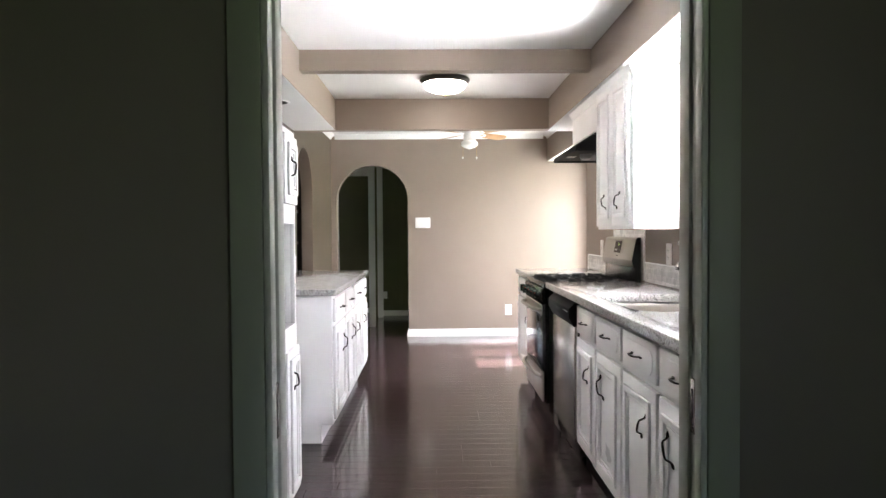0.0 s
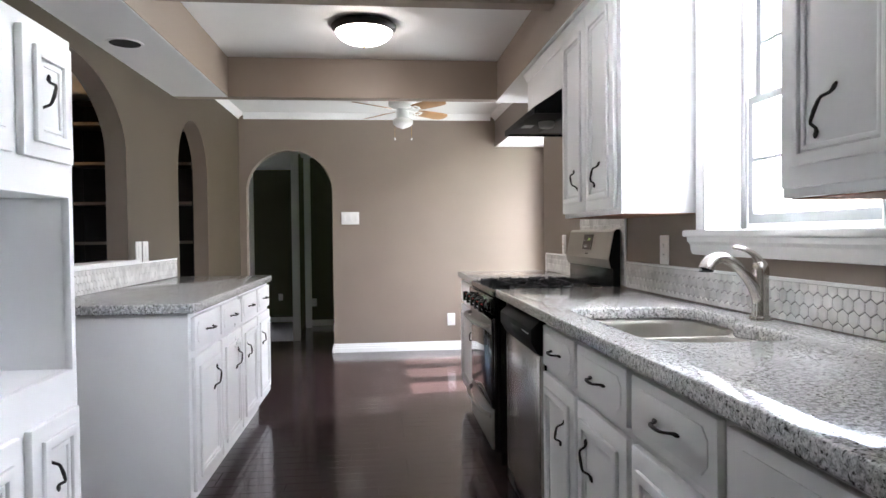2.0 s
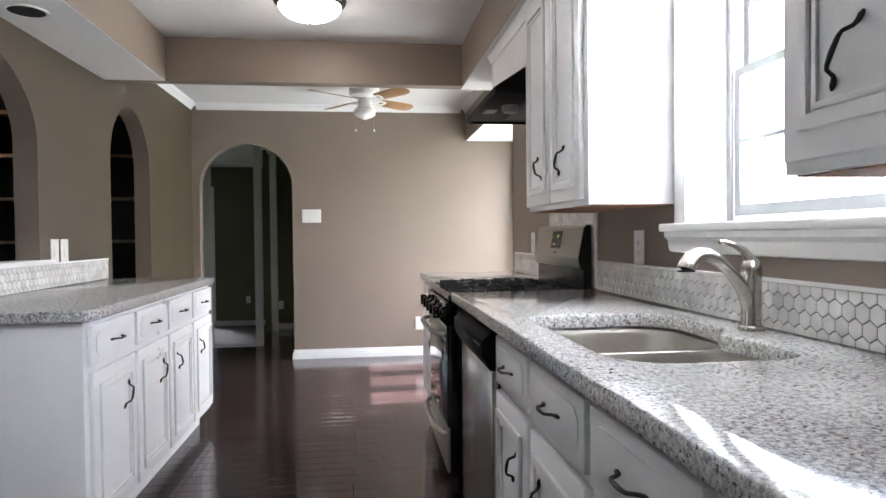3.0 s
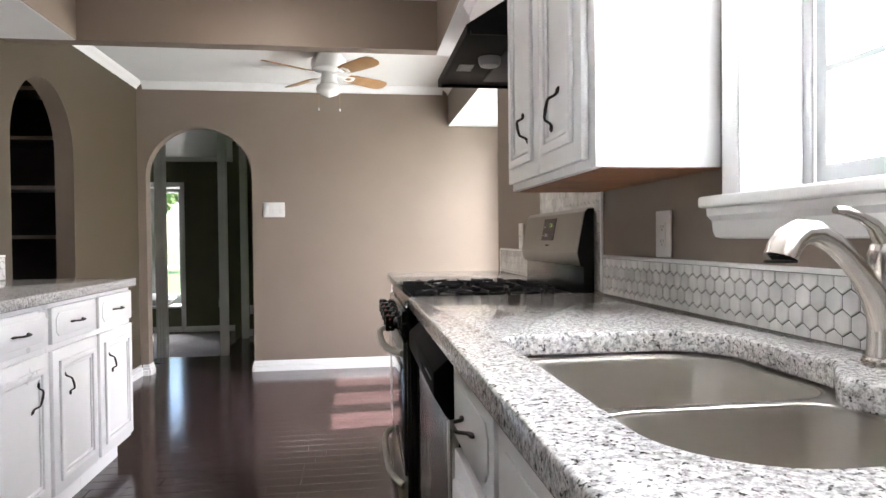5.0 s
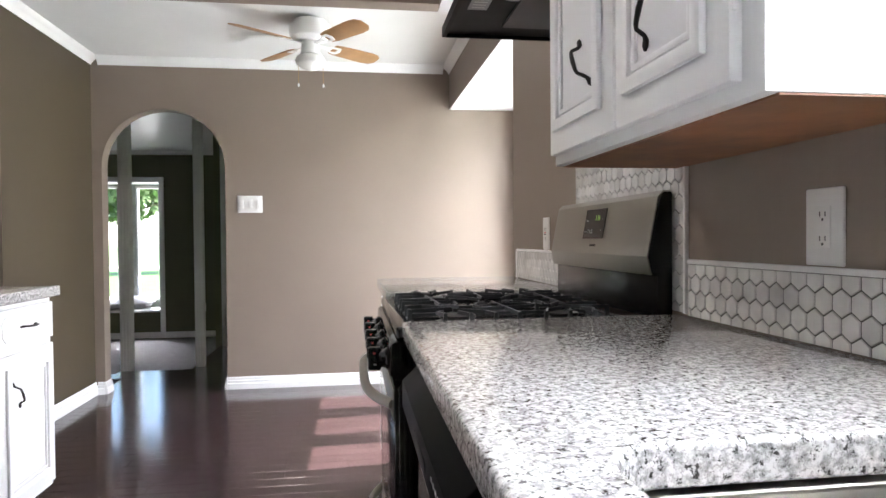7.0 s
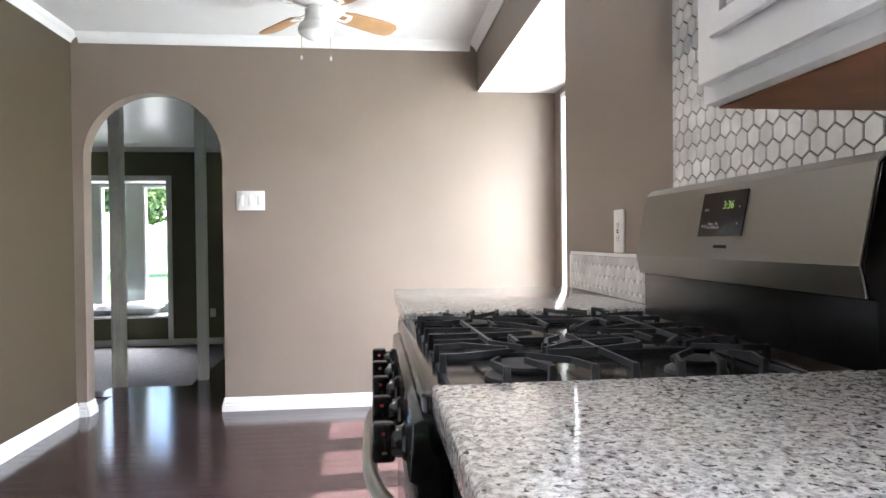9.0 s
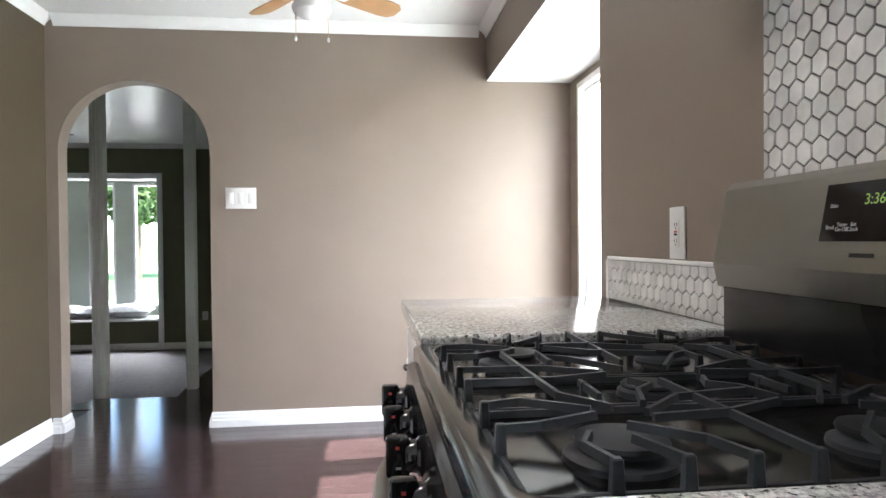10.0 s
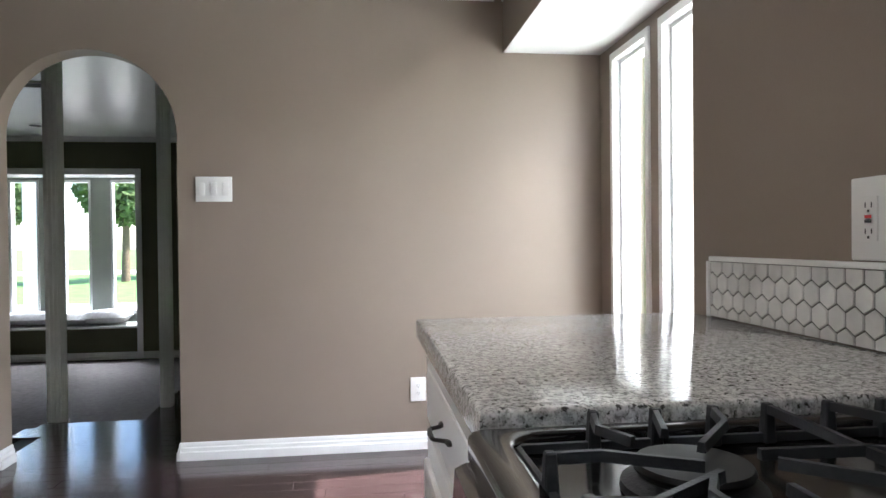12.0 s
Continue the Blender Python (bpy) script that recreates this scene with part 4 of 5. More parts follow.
part("trim_ring", plate([(-1.06 + 0.088 * math.cos(i * 0.2618), 4.45 + 0.088 * math.sin(i * 0.2618)) for i in range(24)], "z", SOFFIT - 0.0085, SOFFIT - 0.0042, holes=[[(-1.06 + 0.074 * math.cos(i * 0.2618), 4.45 + 0.074 * math.sin(i * 0.2618)) for i in range(24)]]), TRIM, rl)
# No hole is cut: a shallow dark disc stands for the shade inside the can.
part("baffle", lathe([(0.074, 0.0), (0.073, 0.002), (0.01, 0.0024)], (-1.06, 4.45, SOFFIT - 0.0082), 24), DARK, rl, "flat dark disc for the shaded hole")
copy_thing(rl, pose(1.265, 2.93, SOFFIT - 0.012))


# ---- plates on the walls ----
def wall_plate(face_axis, w, out, u0, u1, z0, z1, kind, label, slots):
    """A cover plate on a wall. face_axis: the axis across the wall; w: the wall's face; out: the way into the room."""
    def slab(a0, a1, b0, b1, t0, t1, bev=0.0):
        lo, hi = sorted((w + out * t0, w + out * t1))
        return box(lo, hi, a0, a1, b0, b1, bev) if face_axis == "x" else box(a0, a1, lo, hi, b0, b1, bev)

    um, zm = (u0 + u1) / 2, (z0 + z1) / 2
    loc = (w, um, z0) if face_axis == "x" else (um, w, z0)
    p = thing(kind, loc, label, "outlet" if "outlet" in kind else "light switch")
    part("cover", slab(u0, u1, z0, z1, 0.0005, 0.007, 0.0025), PLASTIC, p)
    for k in range(slots):
        c = u0 + (u1 - u0) * (k + 0.5) / slots
        if "outlet" in kind:
            body = part("socket", slab(c - 0.017, c + 0.017, zm - 0.034, zm + 0.034, 0.007, 0.009, 0.0008), PLASTIC, p)
            for dz in (-0.02, 0.02):
                for du in (-0.006, 0.006):
                    part("slot", slab(c + du - 0.001, c + du + 0.001, zm + dz - 0.003, zm + dz + 0.005, 0.009, 0.0093), DARK, body)
                part("slot", slab(c - 0.002, c + 0.002, zm + dz - 0.010, zm + dz - 0.006, 0.009, 0.0093), DARK, body)
            if "ground" in label:
                part("button", slab(c - 0.006, c + 0.006, zm + 0.001, zm + 0.006, 0.009, 0.0105), REDMARK, body, "red reset button")
                part("button", slab(c - 0.006, c + 0.006, zm - 0.006, zm - 0.001, 0.009, 0.0105), DARK, body, "black test button")
        else:
            part("rocker", slab(c - 0.016, c + 0.016, zm - 0.033, zm + 0.033, 0.007, 0.0105, 0.001), PLASTIC, p)
    return p


wall_plate("y", NORTH, -1, -0.187, -0.004, 1.315, 1.444, "switch_plate", "white triple rocker switch plate on the wall", 3)
wall_plate("y", NORTH, -1, 0.912, 0.994, 0.235, 0.365, "wall_outlet", "white wall outlet above the baseboard", 1)
wall_plate("x", WEST, 1, 4.95, 5.035, 1.052, 1.175, "switch_plate", "white switch plate beside the arched opening", 1)
wall_plate("x", WEST, 1, 5.06, 5.145, 1.052, 1.175, "switch_plate", "white switch plate beside the arched opening", 1)
wall_plate("x", EAST, -1, 3.68, 3.763, 1.057, 1.184, "wall_outlet", "white wall outlet above the tile backsplash", 1)
wall_plate("x", EAST, -1, 5.193, 5.268, 1.059, 1.187, "wall_outlet", "white ground fault outlet with a red button", 1)

# ---- trim ----
BASE = [(0, 0), (0.020, 0), (0.020, 0.042), (0.013, 0.047), (0.013, 0.064), (0.007, 0.069), (0.007, 0.084), (0.003, 0.092), (0, 0.092)]
CROWN = [(0, 0), (0.006, 0), (0.010, 0.014), (0.030, 0.034), (0.044, 0.046), (0.050, 0.062), (0, 0.062)]


def run(profile, axis, w, out, a, b, z, name, label):
    """Trim along a wall. axis: the way that it runs; w: the wall's face."""
    pts = [(w + out * (d + 0.0005), z + h) for d, h in profile]
    return setting(name, plate(pts, axis, a, b), TRIM, label)


run(BASE, "y", WEST, 1, 6.547, NORTH - 0.001, F, "baseboard_1", "white moulded baseboard")
run(BASE, "x", NORTH, -1, WEST + 0.0165, -1.151, F, "baseboard_2", "white moulded baseboard")
run(BASE, "x", NORTH, -1, -0.277, ALCOVE - 0.001, F, "baseboard_3", "white moulded baseboard")
run(BASE, "y", -1.15, 1, NORTH - 0.016, NORTH + T, F, "baseboard_4", "white moulded baseboard in the arch")
run(BASE, "y", -0.278, -1, NORTH - 0.016, NORTH + T, F, "baseboard_5", "white moulded baseboard in the arch")
run(CROWN, "y", WEST, 1, 5.801, NORTH - 0.001, CEILING - 0.063, "crown_1", "white crown moulding")
run(CROWN, "x", NORTH, -1, WEST + 0.05, EAST - 0.05, CEILING - 0.063, "crown_2", "white crown moulding")
run(CROWN, "y", EAST, -1, 5.801, NORTH - 0.001, CEILING - 0.063, "crown_3", "white crown moulding")
# ledge of the arched opening
setting("ledge", box(WEST - T - 0.01, WEST + 0.022, 3.40, 4.965, 1.046, 1.07, 0.004), TRIM, "white painted ledge in the arched opening")

# doorway lining with pocket door pulls
for sx, x, nm in ((-1, -0.279, "door_jamb"), (1, 0.540, "door_jamb")):
    lo, hi = sorted((x, x + sx * 0.0125))
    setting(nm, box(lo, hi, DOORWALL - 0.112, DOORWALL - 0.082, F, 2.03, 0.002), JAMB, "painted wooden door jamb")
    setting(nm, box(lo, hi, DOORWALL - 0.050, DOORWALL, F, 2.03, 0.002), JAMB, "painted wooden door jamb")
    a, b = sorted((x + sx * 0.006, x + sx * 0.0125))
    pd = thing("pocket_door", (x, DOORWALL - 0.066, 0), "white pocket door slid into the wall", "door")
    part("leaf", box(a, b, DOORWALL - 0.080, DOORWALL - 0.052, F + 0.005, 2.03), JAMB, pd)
    e = x + sx * 0.0055
    lo, hi = sorted((e, e - sx * 0.004))
    lk = part("edge_pull", box(lo, hi, DOORWALL - 0.078, DOORWALL - 0.054, 0.855, 0.965, 0.0015), NICKEL, pd, "worn nickel edge pull")
    lo, hi = sorted((e - sx * 0.0041, e - sx * 0.0046))
    part("slot", box(lo, hi, DOORWALL - 0.070, DOORWALL - 0.063, 0.885, 0.945), DARK, lk)
    c0, c1 = sorted((x + sx * 0.013, x + sx * 0.076))
    # the hall side takes the shaded copy of the trim paint
    for y0, y1 in ((DOORWALL - 0.113, DOORWALL - 0.1005), (DOORWALL - 0.0115, DOORWALL)):
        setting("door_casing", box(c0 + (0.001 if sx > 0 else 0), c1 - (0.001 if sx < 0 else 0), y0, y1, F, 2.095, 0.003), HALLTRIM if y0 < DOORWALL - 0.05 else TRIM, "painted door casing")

# ---- kitchen window ----
WX = EAST
wk = thing("window_1", (WX + 0.1, 2.93, 1.20), "white double-hung kitchen window with wide casing", "", kind="structure")
part("casing", plate([(2.475, 1.205), (2.495, 1.205), (2.495, 2.135), (3.365, 2.135), (3.365, 1.205), (3.425, 1.205), (3.425, 2.185), (2.475, 2.185)], "x", WX - 0.016, WX - 0.0005, bevel=0.003), TRIM, wk)
for y0, y1 in ((2.5005, 2.506), (3.354, 3.3595)):
    part("reveal", box(WX - 0.0155, WX + 0.133, y0, y1, 1.2045, 2.133), TRIM, wk)
part("reveal", box(WX - 0.0155, WX + 0.133, 2.5065, 3.3535, 2.1335, 2.139), TRIM, wk)
part("stool", plate(rounded(WX - 0.052, WX + 0.006, 2.425, 3.465, (0.006, 0.002, 0.002, 0.006), 3), "z", 1.178, 1.204, bevel=0.006, seg=3), TRIM, wk, "white moulded window stool")
part("sill_board", box(WX + 0.0065, WX + 0.199, 2.5065, 3.3535, 1.201, 1.2042), TRIM, wk)
part("apron", plate([(WX - 0.0005, 1.177), (WX - 0.042, 1.177), (WX - 0.040, 1.160), (WX - 0.028, 1.148), (WX - 0.026, 1.126), (WX - 0.020, 1.112), (WX - 0.0005, 1.108)], "y", 2.44, 3.445), TRIM, wk, "white moulded apron")
part("window_frame", plate(rect(2.501, 3.359, 1.205, 2.135), "x", WX + 0.134, WX + 0.199, holes=[rect(2.535, 3.325, 1.225, 2.11)], bevel=0.002), TRIM, wk)
for name, x, z0, z1 in (("lower_sash", WX + 0.138, 1.225, 1.690), ("upper_sash", WX + 0.169, 1.665, 2.11)):
    sh = part(name, plate(rect(2.536, 3.324, z0, z1), "x", x, x + 0.03, holes=[rect(2.565, 3.295, z0 + 0.035, (z0 + z1) / 2 - 0.007), rect(2.565, 3.295, (z0 + z1) / 2 + 0.007, z1 - 0.028)], bevel=0.002), SASH, wk, "grey window sash")
    pn = part("pane", box(x + 0.013, x + 0.017, 2.56, 3.30, z0 + 0.03, z1 - 0.02), GLASS, sh)
    pn.visible_shadow = False
part("side_track", box(WX + 0.126, WX + 0.1335, 3.326, 3.350, 1.206, 2.130, 0.001), ALUMINIUM, wk, "grey aluminium sash track")
part("side_track", box(WX + 0.126, WX + 0.1335, 2.51, 2.534, 1.206, 2.130, 0.001), ALUMINIUM, wk, "grey aluminium sash track")
part("sash_lock", box(WX + 0.126, WX + 0.1375, 3.19, 3.23, 1.691, 1.703, 0.002), NICKEL, wk)

# ---- alcove windows ----
for a, b in WINS:
    w = thing("window_2", (ALCOVE, (a + b) / 2, 0.28), "tall narrow window with white trim", "", kind="structure")
    part("window_frame", plate(rect(a + 0.001, b - 0.001, 0.281, 2.079), "x", ALCOVE - 0.012, ALCOVE + 0.13, holes=[rect(a + 0.038, b - 0.038, 0.325, 2.04)], bevel=0.003), TRIM, w)
    part("stop", plate(rect(a + 0.039, b - 0.039, 0.326, 2.039), "x", ALCOVE + 0.03, ALCOVE + 0.10, holes=[rect(a + 0.058, b - 0.058, 0.345, 2.02)], bevel=0.002), TRIM, w)
    pn = part("pane", box(ALCOVE + 0.07, ALCOVE + 0.074, a + 0.05, b - 0.05, 0.34, 2.03), GLASS, w)
    pn.visible_shadow = False

# ---- foyer columns and sunken room ----
def column(x, y, s, foot):
    c = thing("column", (x, y, foot), "white painted wooden column with fluted sides", "column", "columns at the edge of the sunken room")
    part("shaft", box(x - s, x + s, y - s, y + s, foot, 2.478, 0.004), TRIM, c)
    for sx, sy in ((0, -1), (1, 0), (-1, 0), (0, 1)):
        for o in (-0.55, 0.0, 0.55):
            cx, cy = x + sx * s + (o * s if sx == 0 else 0), y + sy * s + (o * s if sy == 0 else 0)
            hx, hy = (0.004, s * 0.16) if sx else (s * 0.16, 0.004)
            part("flute", box(cx - hx, cx + hx, cy - hy, cy + hy, foot + 0.04, 2.46, 0.002, seg=1), TRIM, c)
    return c


column(-1.325, 8.775, 0.046, LIV_Z)
column(-0.905, 9.67, 0.043, FOYER)
column(-0.885, 10.93, 0.043, FOYER)
# window seat
ws = thing("window_seat", (-3.35, LIV_Y + 0.3, LIV_Z), "built-in window seat with white trim and olive front", "bench")
part("front_panel", box(SEAT[0], SEAT[1] - 0.07, LIV_Y + 0.01, LIV_Y + 0.03, LIV_Z, 0.021), OLIVE, ws)
part("seat_board", box(SEAT[0], SEAT[1] - 0.071, LIV_Y - 0.02, LIV_Y + 0.499, 0.022, 0.052, 0.006), TRIM, ws, "white seat board")
part("trim_board", box(SEAT[1] - 0.071, SEAT[1], LIV_Y - 0.02, LIV_Y - 0.0005, LIV_Z, 2.078, 0.003), TRIM, ws, "white upright trim")
part("trim_board", box(SEAT[0] - 0.07, SEAT[1] - 0.0715, LIV_Y - 0.02, LIV_Y - 0.0005, 2.0, 2.078, 0.003), TRIM, ws, "white head trim")
for a, b in SWIN:
    w = thing("window_3", ((a + b) / 2, LIV_Y + 0.5, 0.17), "narrow window above the window seat", "", kind="structure")
    part("window_frame", plate(rect(a + 0.001, b - 0.001, 0.171, 1.979), "y", LIV_Y + 0.488, LIV_Y + 0.58, holes=[rect(a + 0.03, b - 0.03, 0.205, 1.945)], bevel=0.002), TRIM, w)
    pn = part("pane", box(a + 0.025, b - 0.025, LIV_Y + 0.54, LIV_Y + 0.544, 0.2, 1.95), GLASS, w)
    pn.visible_shadow = False


def pillow(x, y, w, d, h, rot, label):
    bm = bmesh.new()
    nx, ny = 12, 9
    for sgn in (1, -1):
        grid = [[bm.verts.new((0, 0, 0)) for _ in range(ny + 1)] for _ in range(nx + 1)]
        for i in range(nx + 1):
            for j in range(ny + 1):
                u, v = i / nx * 2 - 1, j / ny * 2 - 1
                f = max((1 - abs(u) ** 3) * (1 - abs(v) ** 3), 0) ** 0.5
                wob = 0.018 * noise.noise(Vector((u * 2 + x * 7, v * 2, sgn)))
                px, py = u * w / 2 * (1 - 0.06 * (1 - v * v)), v * d / 2 * (1 - 0.06 * (1 - u * u))
                c, s = math.cos(rot), math.sin(rot)
                grid[i][j].co = (x + px * c - py * s, y + px * s + py * c, 0.053 + h / 2 + sgn * (h / 2 * f + (wob if f > 0.2 and sgn > 0 else 0)))
        for i in range(nx):
            for j in range(ny):
                bm.faces.new((grid[i][j], grid[i + 1][j], grid[i + 1][j + 1], grid[i][j + 1]))
    bmesh.ops.remove_doubles(bm, verts=bm.verts, dist=0.0005)
    solid("pillow", bm, PILLOW, label, "pillow", "pillows on the window seat")


for x, w, h, r in ((-2.70, 0.56, 0.20, 0.1), (-3.12, 0.55, 0.17, -0.15), (-3.62, 0.58, 0.19, 0.05), (-4.08, 0.5, 0.18, -0.1)):
    pillow(x, LIV_Y + 0.24, w, 0.42, h, r, "pale grey pillow lying on the window seat")
run(BASE, "x", LIV_Y, -1, SEAT[1] + 0.001, -1.061, LIV_Z, "baseboard_6", "white baseboard of the living room")
run(BASE, "x", LIV_Y, -1, -7.0, SEAT[1] - 0.072, LIV_Z, "baseboard_7", "white baseboard of the living room")
run(BASE, "x", 11.15, -1, -0.94, 3.2, FOYER, "baseboard_8", "white baseboard of the foyer")
run(CROWN, "x", LIV_Y, -1, -7.0, -1.061, 2.418, "crown_4", "white crown moulding of the living room")
run(CROWN, "x", 11.15, -1, -1.0, 3.2, 2.418, "crown_5", "white crown moulding of the foyer")
wall_plate("y", LIV_Y, -1, -1.66, -1.58, 0.02, 0.145, "wall_outlet", "white wall outlet on the olive wall", 1)
wall_plate("y", 11.15, -1, -0.86, -0.785, 0.1, 0.225, "wall_outlet", "white wall outlet on the foyer wall", 1)
vt = thing("ceiling_vent", (-2.15, 10.2, 2.46), "dark slotted ceiling vent", "vent")
part("frame", plate(rect(-2.33, -1.97, 10.1, 10.3), "z", 2.468, 2.479, holes=[rect(-2.31, -1.99, 10.12, 10.28)]), TRIM, vt)
for i in range(5):
    part("slat", box(-2.31, -1.99, 10.125 + 0.032 * i, 10.145 + 0.032 * i, 2.470, 2.4785), DARK, vt)
rl2 = copy_thing(rl, pose(-3.05, 12.2, 2.48 - 0.0085))

# ---- den: bookcase, brick chimney, lamp ----
bc = thing("bookcase", (-1.98, 7.05, 0), "tall empty black bookcase with grey shelf edges", "bookcase")
part("back_panel", box(-2.51, -1.40, 7.20, 7.245, 0, 2.40), SHELFBLACK, bc)
for x in (-2.51, -1.955, -1.40):
    part("upright", box(x - 0.03, x + 0.03, 6.86, 7.199, 0, 2.40, 0.002), SHELFBLACK, bc)
for k in range(7):
    z = 0.12 + 0.345 * k
    for x0, x1 in ((-2.479, -1.986), (-1.924, -1.431)):
        sf = part("shelf", box(x0, x1, 6.875, 7.199, z - 0.012, z + 0.012), SHELFBLACK, bc)
        part("edge_strip", box(x0, x1, 6.868, 6.8745, z - 0.013, z + 0.013), SHELFEDGE, sf, "grey shelf edge")
fp = thing("brick_chimney", (-3.2, 7.0, 0), "red brick chimney breast lit by a warm lamp", "fireplace")
part("core", box(-3.90, -2.56, 6.86, 7.245, 0, 2.45), GROUT, fp)
lp = thing("wall_lamp", (-2.66, 6.76, 1.98), "lit wall lamp with a warm glass shade", "lamp")
part("bracket", tube([(-2.66, 6.845, 2.0), (-2.66, 6.80, 1.99), (-2.66, 6.76, 2.01)], 0.008, 8), BRASS, lp)
part("back_plate", lathe([(0.04, 0.0), (0.038, -0.012), (0.01, -0.015)], (-2.66, 6.846, 2.0), 20, "y"), BRASS, lp)
part("shade", lathe([(0.02, 0.0), (0.035, 0.02), (0.045, 0.06), (0.055, 0.09)], (-2.66, 6.76, 2.01), 20), glow("warm_lit_glass", (1.0, 0.62, 0.25), 3.0), lp, "glowing amber glass shade")
bulb = new("wall_lamp_bulb", bpy.data.lights.new("wall_lamp_bulb", "POINT"))
bulb.data.energy, bulb.data.color, bulb.data.shadow_soft_size = 0.22, (1.0, 0.55, 0.22), 0.05
bulb.location = (-2.66, 6.70, 1.98)

# ---- outdoors ----
def tree(x, y, h, r, seed, label, leaves=5200):
    rnd = random.Random(seed)
    t = thing("tree", (x, y, -0.75), label, "tree", "trees outside")
    bm = tube([(x, y, -0.8), (x + 0.05, y, h * 0.3), (x - 0.06, y + 0.08, h * 0.62), (x + 0.1, y, h * 0.9)], [0.22, 0.17, 0.12, 0.04], 10)
    for k in range(8):
        a, z = k * 2.4, h * (0.38 + 0.06 * k)
        tube([(x, y, z), (x + math.cos(a) * r * 0.4, y + math.sin(a) * r * 0.4, z + 0.5), (x + math.cos(a) * r * 0.8, y + math.sin(a) * r * 0.8, z + 0.8)], [0.07, 0.05, 0.02], 6, bm)
    part("trunk", bm, BARK, t)
    verts, faces = [], []
    for _ in range(leaves):
        while True:
            p = Vector((rnd.uniform(-1, 1), rnd.uniform(-1, 1), rnd.uniform(-1, 1)))
            if p.length < 1 and noise.noise(p * 2.2 + Vector((seed, 0, 0))) > -0.22:
                break
        c = Vector((x + p.x * r, y + p.y * r, h * 0.70 + p.z * h * 0.36))
        s = rnd.uniform(0.11, 0.24)
        u = Vector((rnd.gauss(0, 1), rnd.gauss(0, 1), rnd.gauss(0, 1))).normalized()
        v = u.orthogonal().normalized()
        n = len(verts)
        verts += [c - u * s, c - v * s * 0.5, c + u * s, c + v * s * 0.5]
        faces.append((n, n + 1, n + 2, n + 3))
    me = bpy.data.meshes.new("crown")
    me.from_pydata([tuple(q - Vector((x, y, -0.75))) for q in verts], [], faces)
    me.materials.append(LEAF)
    cr = new("crown", me)
    cr.parent = t
    tagged(cr, kind="stuff")


# The first tree is put in the sun's path, thickly leaved, to shade the window.
tree(7.5, 3.7, 13.0, 2.9, 3, "leafy tree placed to shade the kitchen window", 9500)
tree(-11.2, 38.0, 6.0, 2.3, 5, "leafy tree beyond the lawn")
tree(-8.0, 42.0, 6.5, 2.6, 8, "leafy tree beyond the lawn")
tree(-19.0, 41.0, 6.0, 2.6, 11, "leafy tree beyond the lawn")
setting("pavement", box(-30, 30, 15.0, 25.5, -0.76, -0.735), CONCRETE, "pale concrete drive beside the house")
setting("road", box(-80, 80, 47, 53, -0.76, -0.735), CONCRETE, "pale street beyond the lawn")
pp = thing("porch_post", (-5.0, 16.5, -0.74), "white square porch post outside", "post")
part("shaft", box(-5.25, -4.75, 16.3, 16.8, -0.735, 2.6, 0.01), TRIM, pp)
part("base", box(-5.3, -4.7, 16.25, 16.85, -0.7349, -0.55, 0.01), TRIM, pp)


# ---- tile backsplashes ----
HW, HP, HA = 0.039, 0.036, 0.012
GAP = 0.0021


def hexagon(cy, cz):
    w, b = HW / 2 - GAP, HP / 2 - HA / 2 - GAP * 0.3
    t = HP / 2 + HA / 2 - GAP
    return [(cy, cz - t), (cy + w, cz - b), (cy + w, cz + b), (cy, cz + t), (cy - w, cz + b), (cy - w, cz - b)]


def clip(poly, y0, y1, z0, z1):
    for axis, lim, sgn in ((0, y0, 1), (0, y1, -1), (1, z0, 1), (1, z1, -1)):
        out = []
        for i, p in enumerate(poly):
            q = poly[(i + 1) % len(poly)]
            pin, qin = sgn * (p[axis] - lim) >= 0, sgn * (q[axis] - lim) >= 0
            if pin:
                out.append(p)
            if pin != qin:
                k = (lim - p[axis]) / (q[axis] - p[axis])
                out.append((p[0] + k * (q[0] - p[0]), p[1] + k * (q[1] - p[1])))
        poly = out
        if len(poly) < 3:
            return []
    return poly


def raise_tile(bm, poly, x, out):
    """A tile with eased edges standing 3 mm off its bed."""
    cy, cz = sum(p[0] for p in poly) / len(poly), sum(p[1] for p in poly) / len(poly)
    rings = []
    for d, k in ((0.0, 1.0), (0.0024, 1.0), (0.0032, 0.955)):
        rings.append([bm.verts.new((x + out * d, cy + (p[0] - cy) * k, cz + (p[1] - cz) * k)) for p in poly])
    n = len(poly)
    for a, b in zip(rings, rings[1:]):
        for i in range(n):
            bm.faces.new((a[i], a[(i + 1) % n], b[(i + 1) % n], b[i]))
    bm.faces.new(rings[-1])


_hex = bmesh.new()
raise_tile(_hex, hexagon(0, 0), 0, -1)
HEXMESH = finish(_hex, "tile", TILE, False)


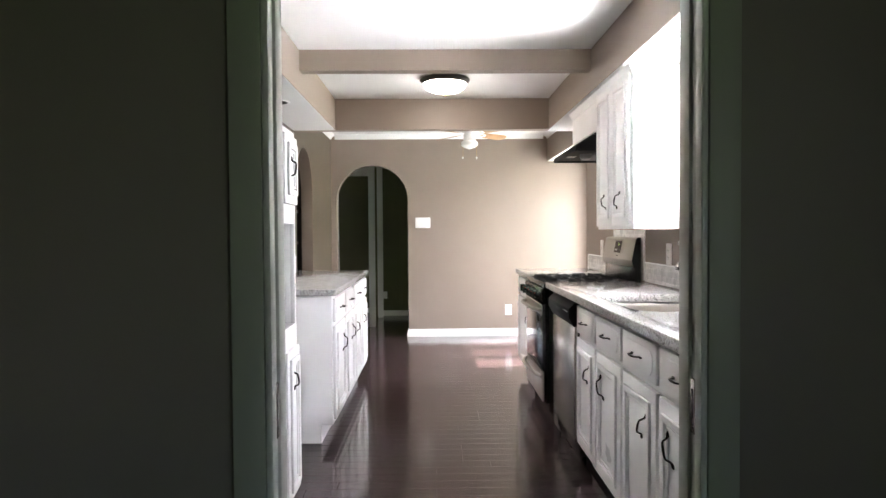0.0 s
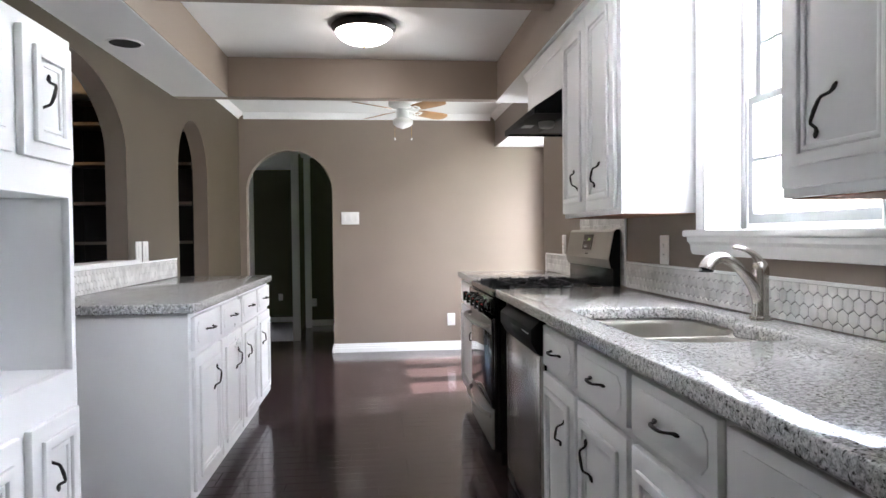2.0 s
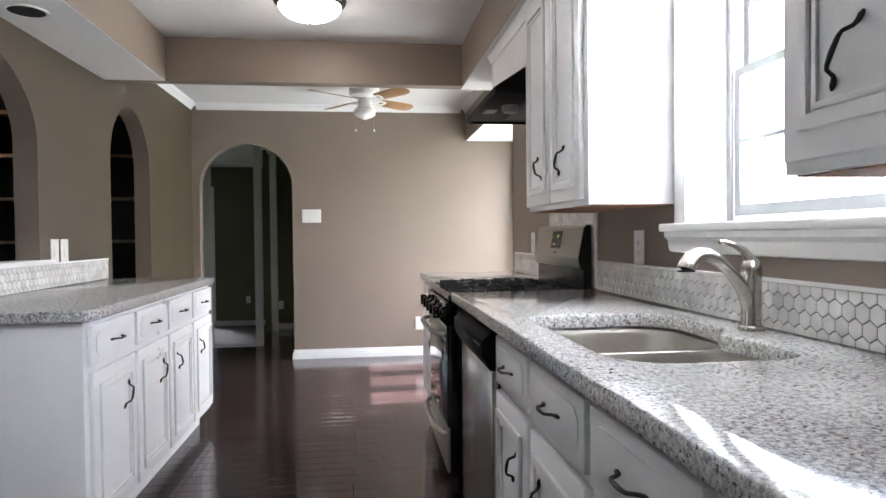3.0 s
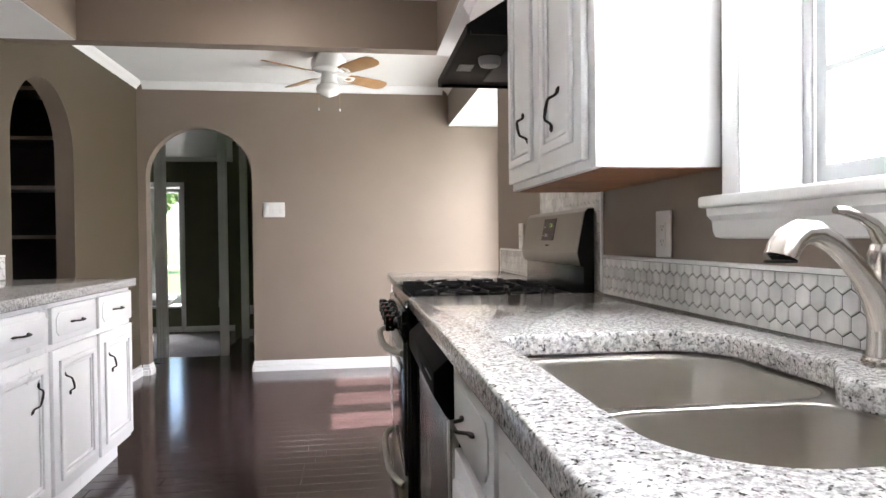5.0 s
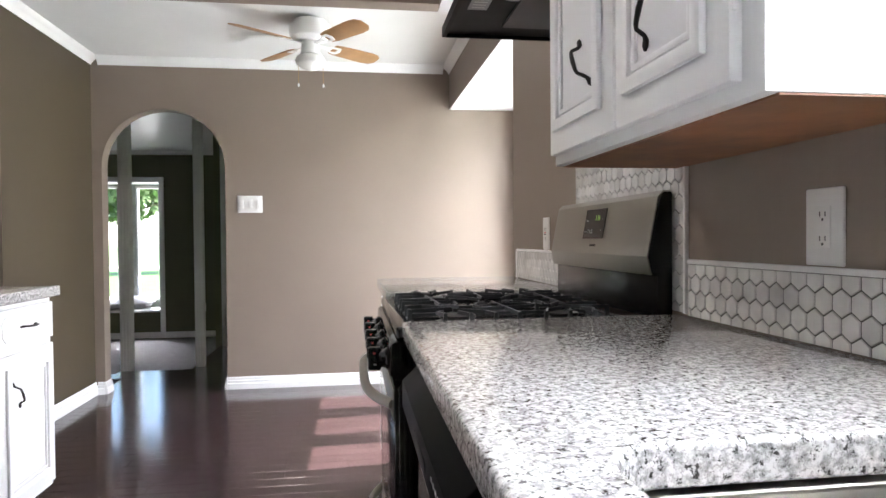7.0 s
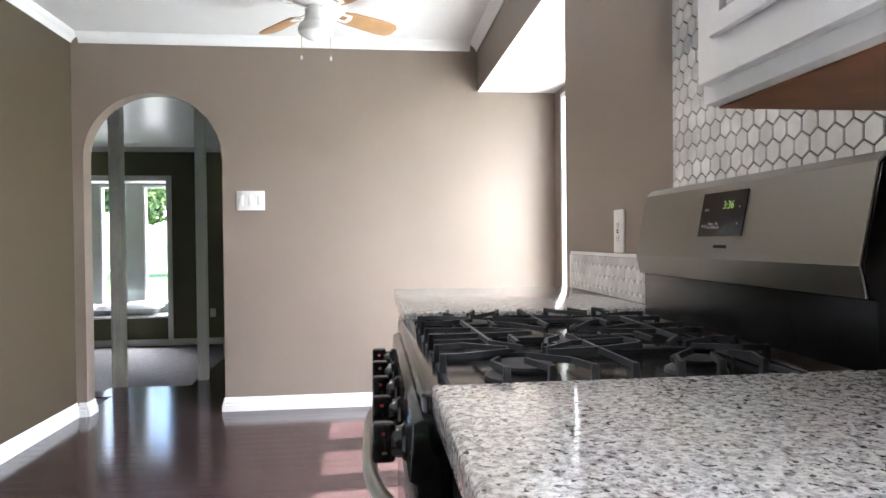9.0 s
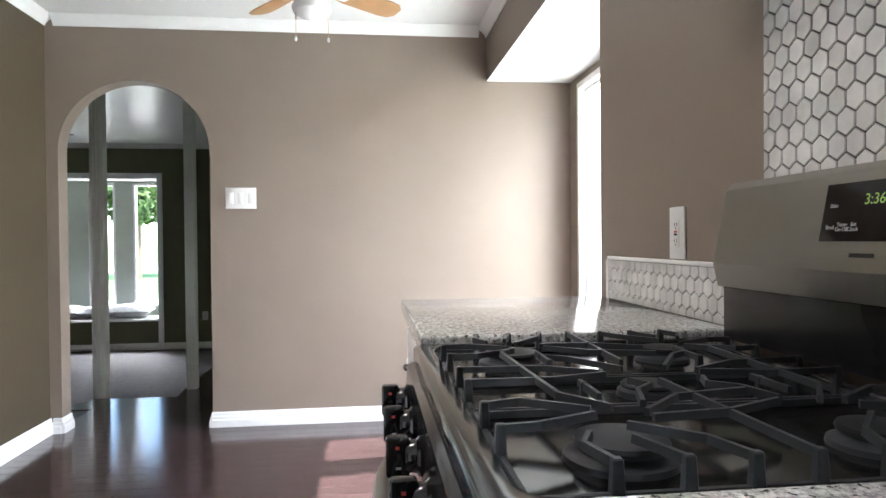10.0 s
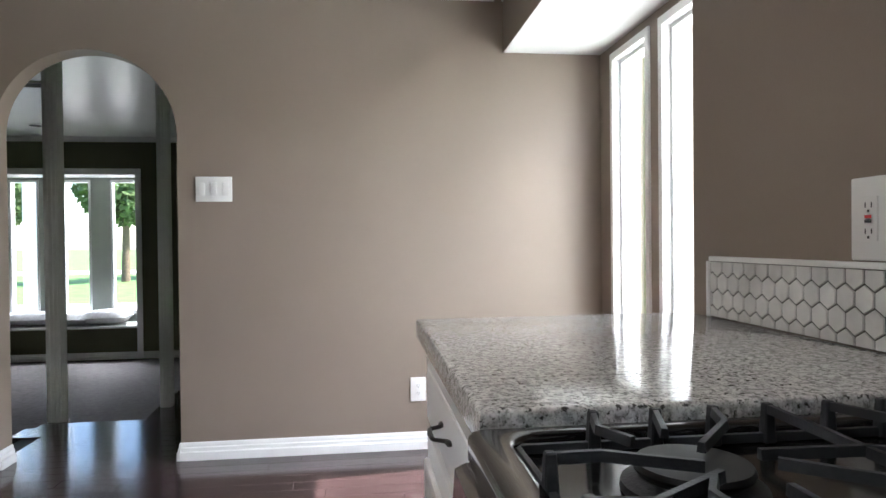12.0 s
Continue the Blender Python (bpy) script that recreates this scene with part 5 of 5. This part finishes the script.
def backsplash(x, out, y0, y1, z0, z1, label, parts_from, parts_to, trim_ends=(), top=True):
    b = thing("backsplash", (x, (y0 + y1) / 2, z0), label, "backsplash")
    lo, hi = sorted((x + out * 0.0004, x + out * 0.005))
    part("grout_bed", box(lo, hi, y0, y1, z0 + 0.0005, z1), GROUT, b)
    face_x = x + out * 0.0049
    edge = bmesh.new()
    count = 0
    rows = int((z1 - z0) / HP) + 2
    cols = int((y1 - y0) / HW) + 2
    for r in range(rows):
        for c in range(cols):
            cy = y0 + (c + (0.5 if r % 2 else 0.0)) * HW
            cz = z0 + r * HP + 0.004
            full = hexagon(cy, cz)
            inside = clip(full, y0 + 0.001, y1 - 0.001, z0 + 0.002, z1 - 0.001)
            if len(inside) < 3:
                continue
            whole = len(inside) == 6 and all(abs(a[0] - q[0]) + abs(a[1] - q[1]) < 1e-6 for a, q in zip(inside, full))
            if whole and parts_from <= cy <= parts_to and count < 300:
                t = new("tile", HEXMESH)
                t.parent = b
                t.location = Vector((face_x, cy, cz)) - ORIGIN[b]
                if out > 0:
                    t.rotation_euler = (0, 0, math.pi)
                count += 1
            else:
                raise_tile(edge, inside, face_x, out)
    if len(edge.verts):
        tagged(part("cut_tiles", edge, TILE, b, smooth=False), kind="stuff")
    lo, hi = sorted((x + out * 0.0004, x + out * 0.011))
    if top:
        part("cap_strip", box(lo, hi, y0, y1, z1 + 0.0002, z1 + 0.011, 0.002), TRIM, b, "white cap strip")
    for ye in trim_ends:
        part("edge_strip", box(lo, hi, ye - 0.005, ye + 0.005, z0, z1, 0.002), TRIM, b, "white edge strip")
    return b


backsplash(EAST, -1, DOORWALL + 0.003, 4.145, TOP, 1.044, "hexagonal white marble tile backsplash behind the sink", 1.9, 4.2)
backsplash(EAST, -1, 4.165, 4.882, TOP + 0.005, 1.796, "tall hexagonal marble tile panel behind the range", 4.4, 4.87, trim_ends=(4.157,), top=False)
backsplash(EAST, -1, 4.890, 5.68, TOP, 1.046, "hexagonal white marble tile backsplash beside the range", 4.9, 5.7, trim_ends=(5.686,))
backsplash(WEST, 1, 3.79, 5.69, TOP, 1.042, "hexagonal white marble tile backsplash below the ledge", 3.7, 5.7)

# ---- brick courses of the chimney ----
_b = box(-0.098, 0.098, -0.006, 0.006, -0.03, 0.03, 0.003, seg=1)
BRICKMESH = finish(_b, "brick", BRICK, False)
for r in range(35):
    for c in range(6):
        x = -3.79 + 0.208 * c + (0.104 if r % 2 else 0)
        if x < -2.65:
            bk = new("brick", BRICKMESH)
            bk.parent = fp
            bk.location = Vector((x, 6.855, 0.04 + 0.069 * r)) - ORIGIN[fp]

# ---- floor planks ----
floor_thing = bpy.data.objects["floor"]
PLANKS = {}


def plank_mesh(length, w=0.0945):
    key = round(length, 2)
    if key not in PLANKS:
        bm = bmesh.new()
        l, g = key / 2 - 0.0007, w / 2 - 0.0006
        rings = []
        for dx, z in ((0.0, -0.011), (0.0, -0.0009), (0.0009, 0.0)):
            rings.append([bm.verts.new(p + (z,)) for p in ((-l + dx, -g + dx), (l - dx, -g + dx), (l - dx, g - dx), (-l + dx, g - dx))])
        for a, b in zip(rings, rings[1:]):
            for i in range(4):
                bm.faces.new((a[i], a[(i + 1) % 4], b[(i + 1) % 4], b[i]))
        bm.faces.new(rings[-1])
        PLANKS[key] = finish(bm, "plank", PLANK, False)
    return PLANKS[key]


rnd = random.Random(4)
row = 0
y = 1.2
while y < 8.28:
    x, end = WEST + 0.002, (0.86 if y < 5.6 else 1.98)
    first = True
    while x < end - 0.05:
        l = rnd.choice((0.65, 0.80, 0.95, 1.10, 1.20)) if not first else rnd.choice((0.30, 0.45, 0.60, 0.75, 0.90))
        first = False
        l = round(min(l, end - x), 2)
        p = new("plank", plank_mesh(l))
        p.parent = floor_thing
        p.location = Vector((x + l / 2, y + 0.0475, F)) - ORIGIN[floor_thing]
        x += l
    y += 0.095
# the hall's and the foyer's boards, farther off, as joined rows
far = bmesh.new()
y = -1.95
while y < 1.15:
    box(-1.46, 1.5, y + 0.0008, y + 0.0942, F - 0.011, F, bm=far)
    y += 0.095
y = 8.325
while y < 8.60:
    box(-1.395 + (0.055 if y > 8.5 else 0.0), 3.1, y + 0.0008, y + 0.0942, F - 0.011, F, bm=far)
    y += 0.095
y = 8.66
while y < 11.1:
    box(-0.90 - 0.07 * min((y - 8.66) / 0.92, 1.0), 3.1, y + 0.0008, y + 0.0942, FOYER - 0.011, FOYER, bm=far)
    y += 0.095
tagged(part("far_planks", far, PLANK, floor_thing, smooth=False), kind="stuff")
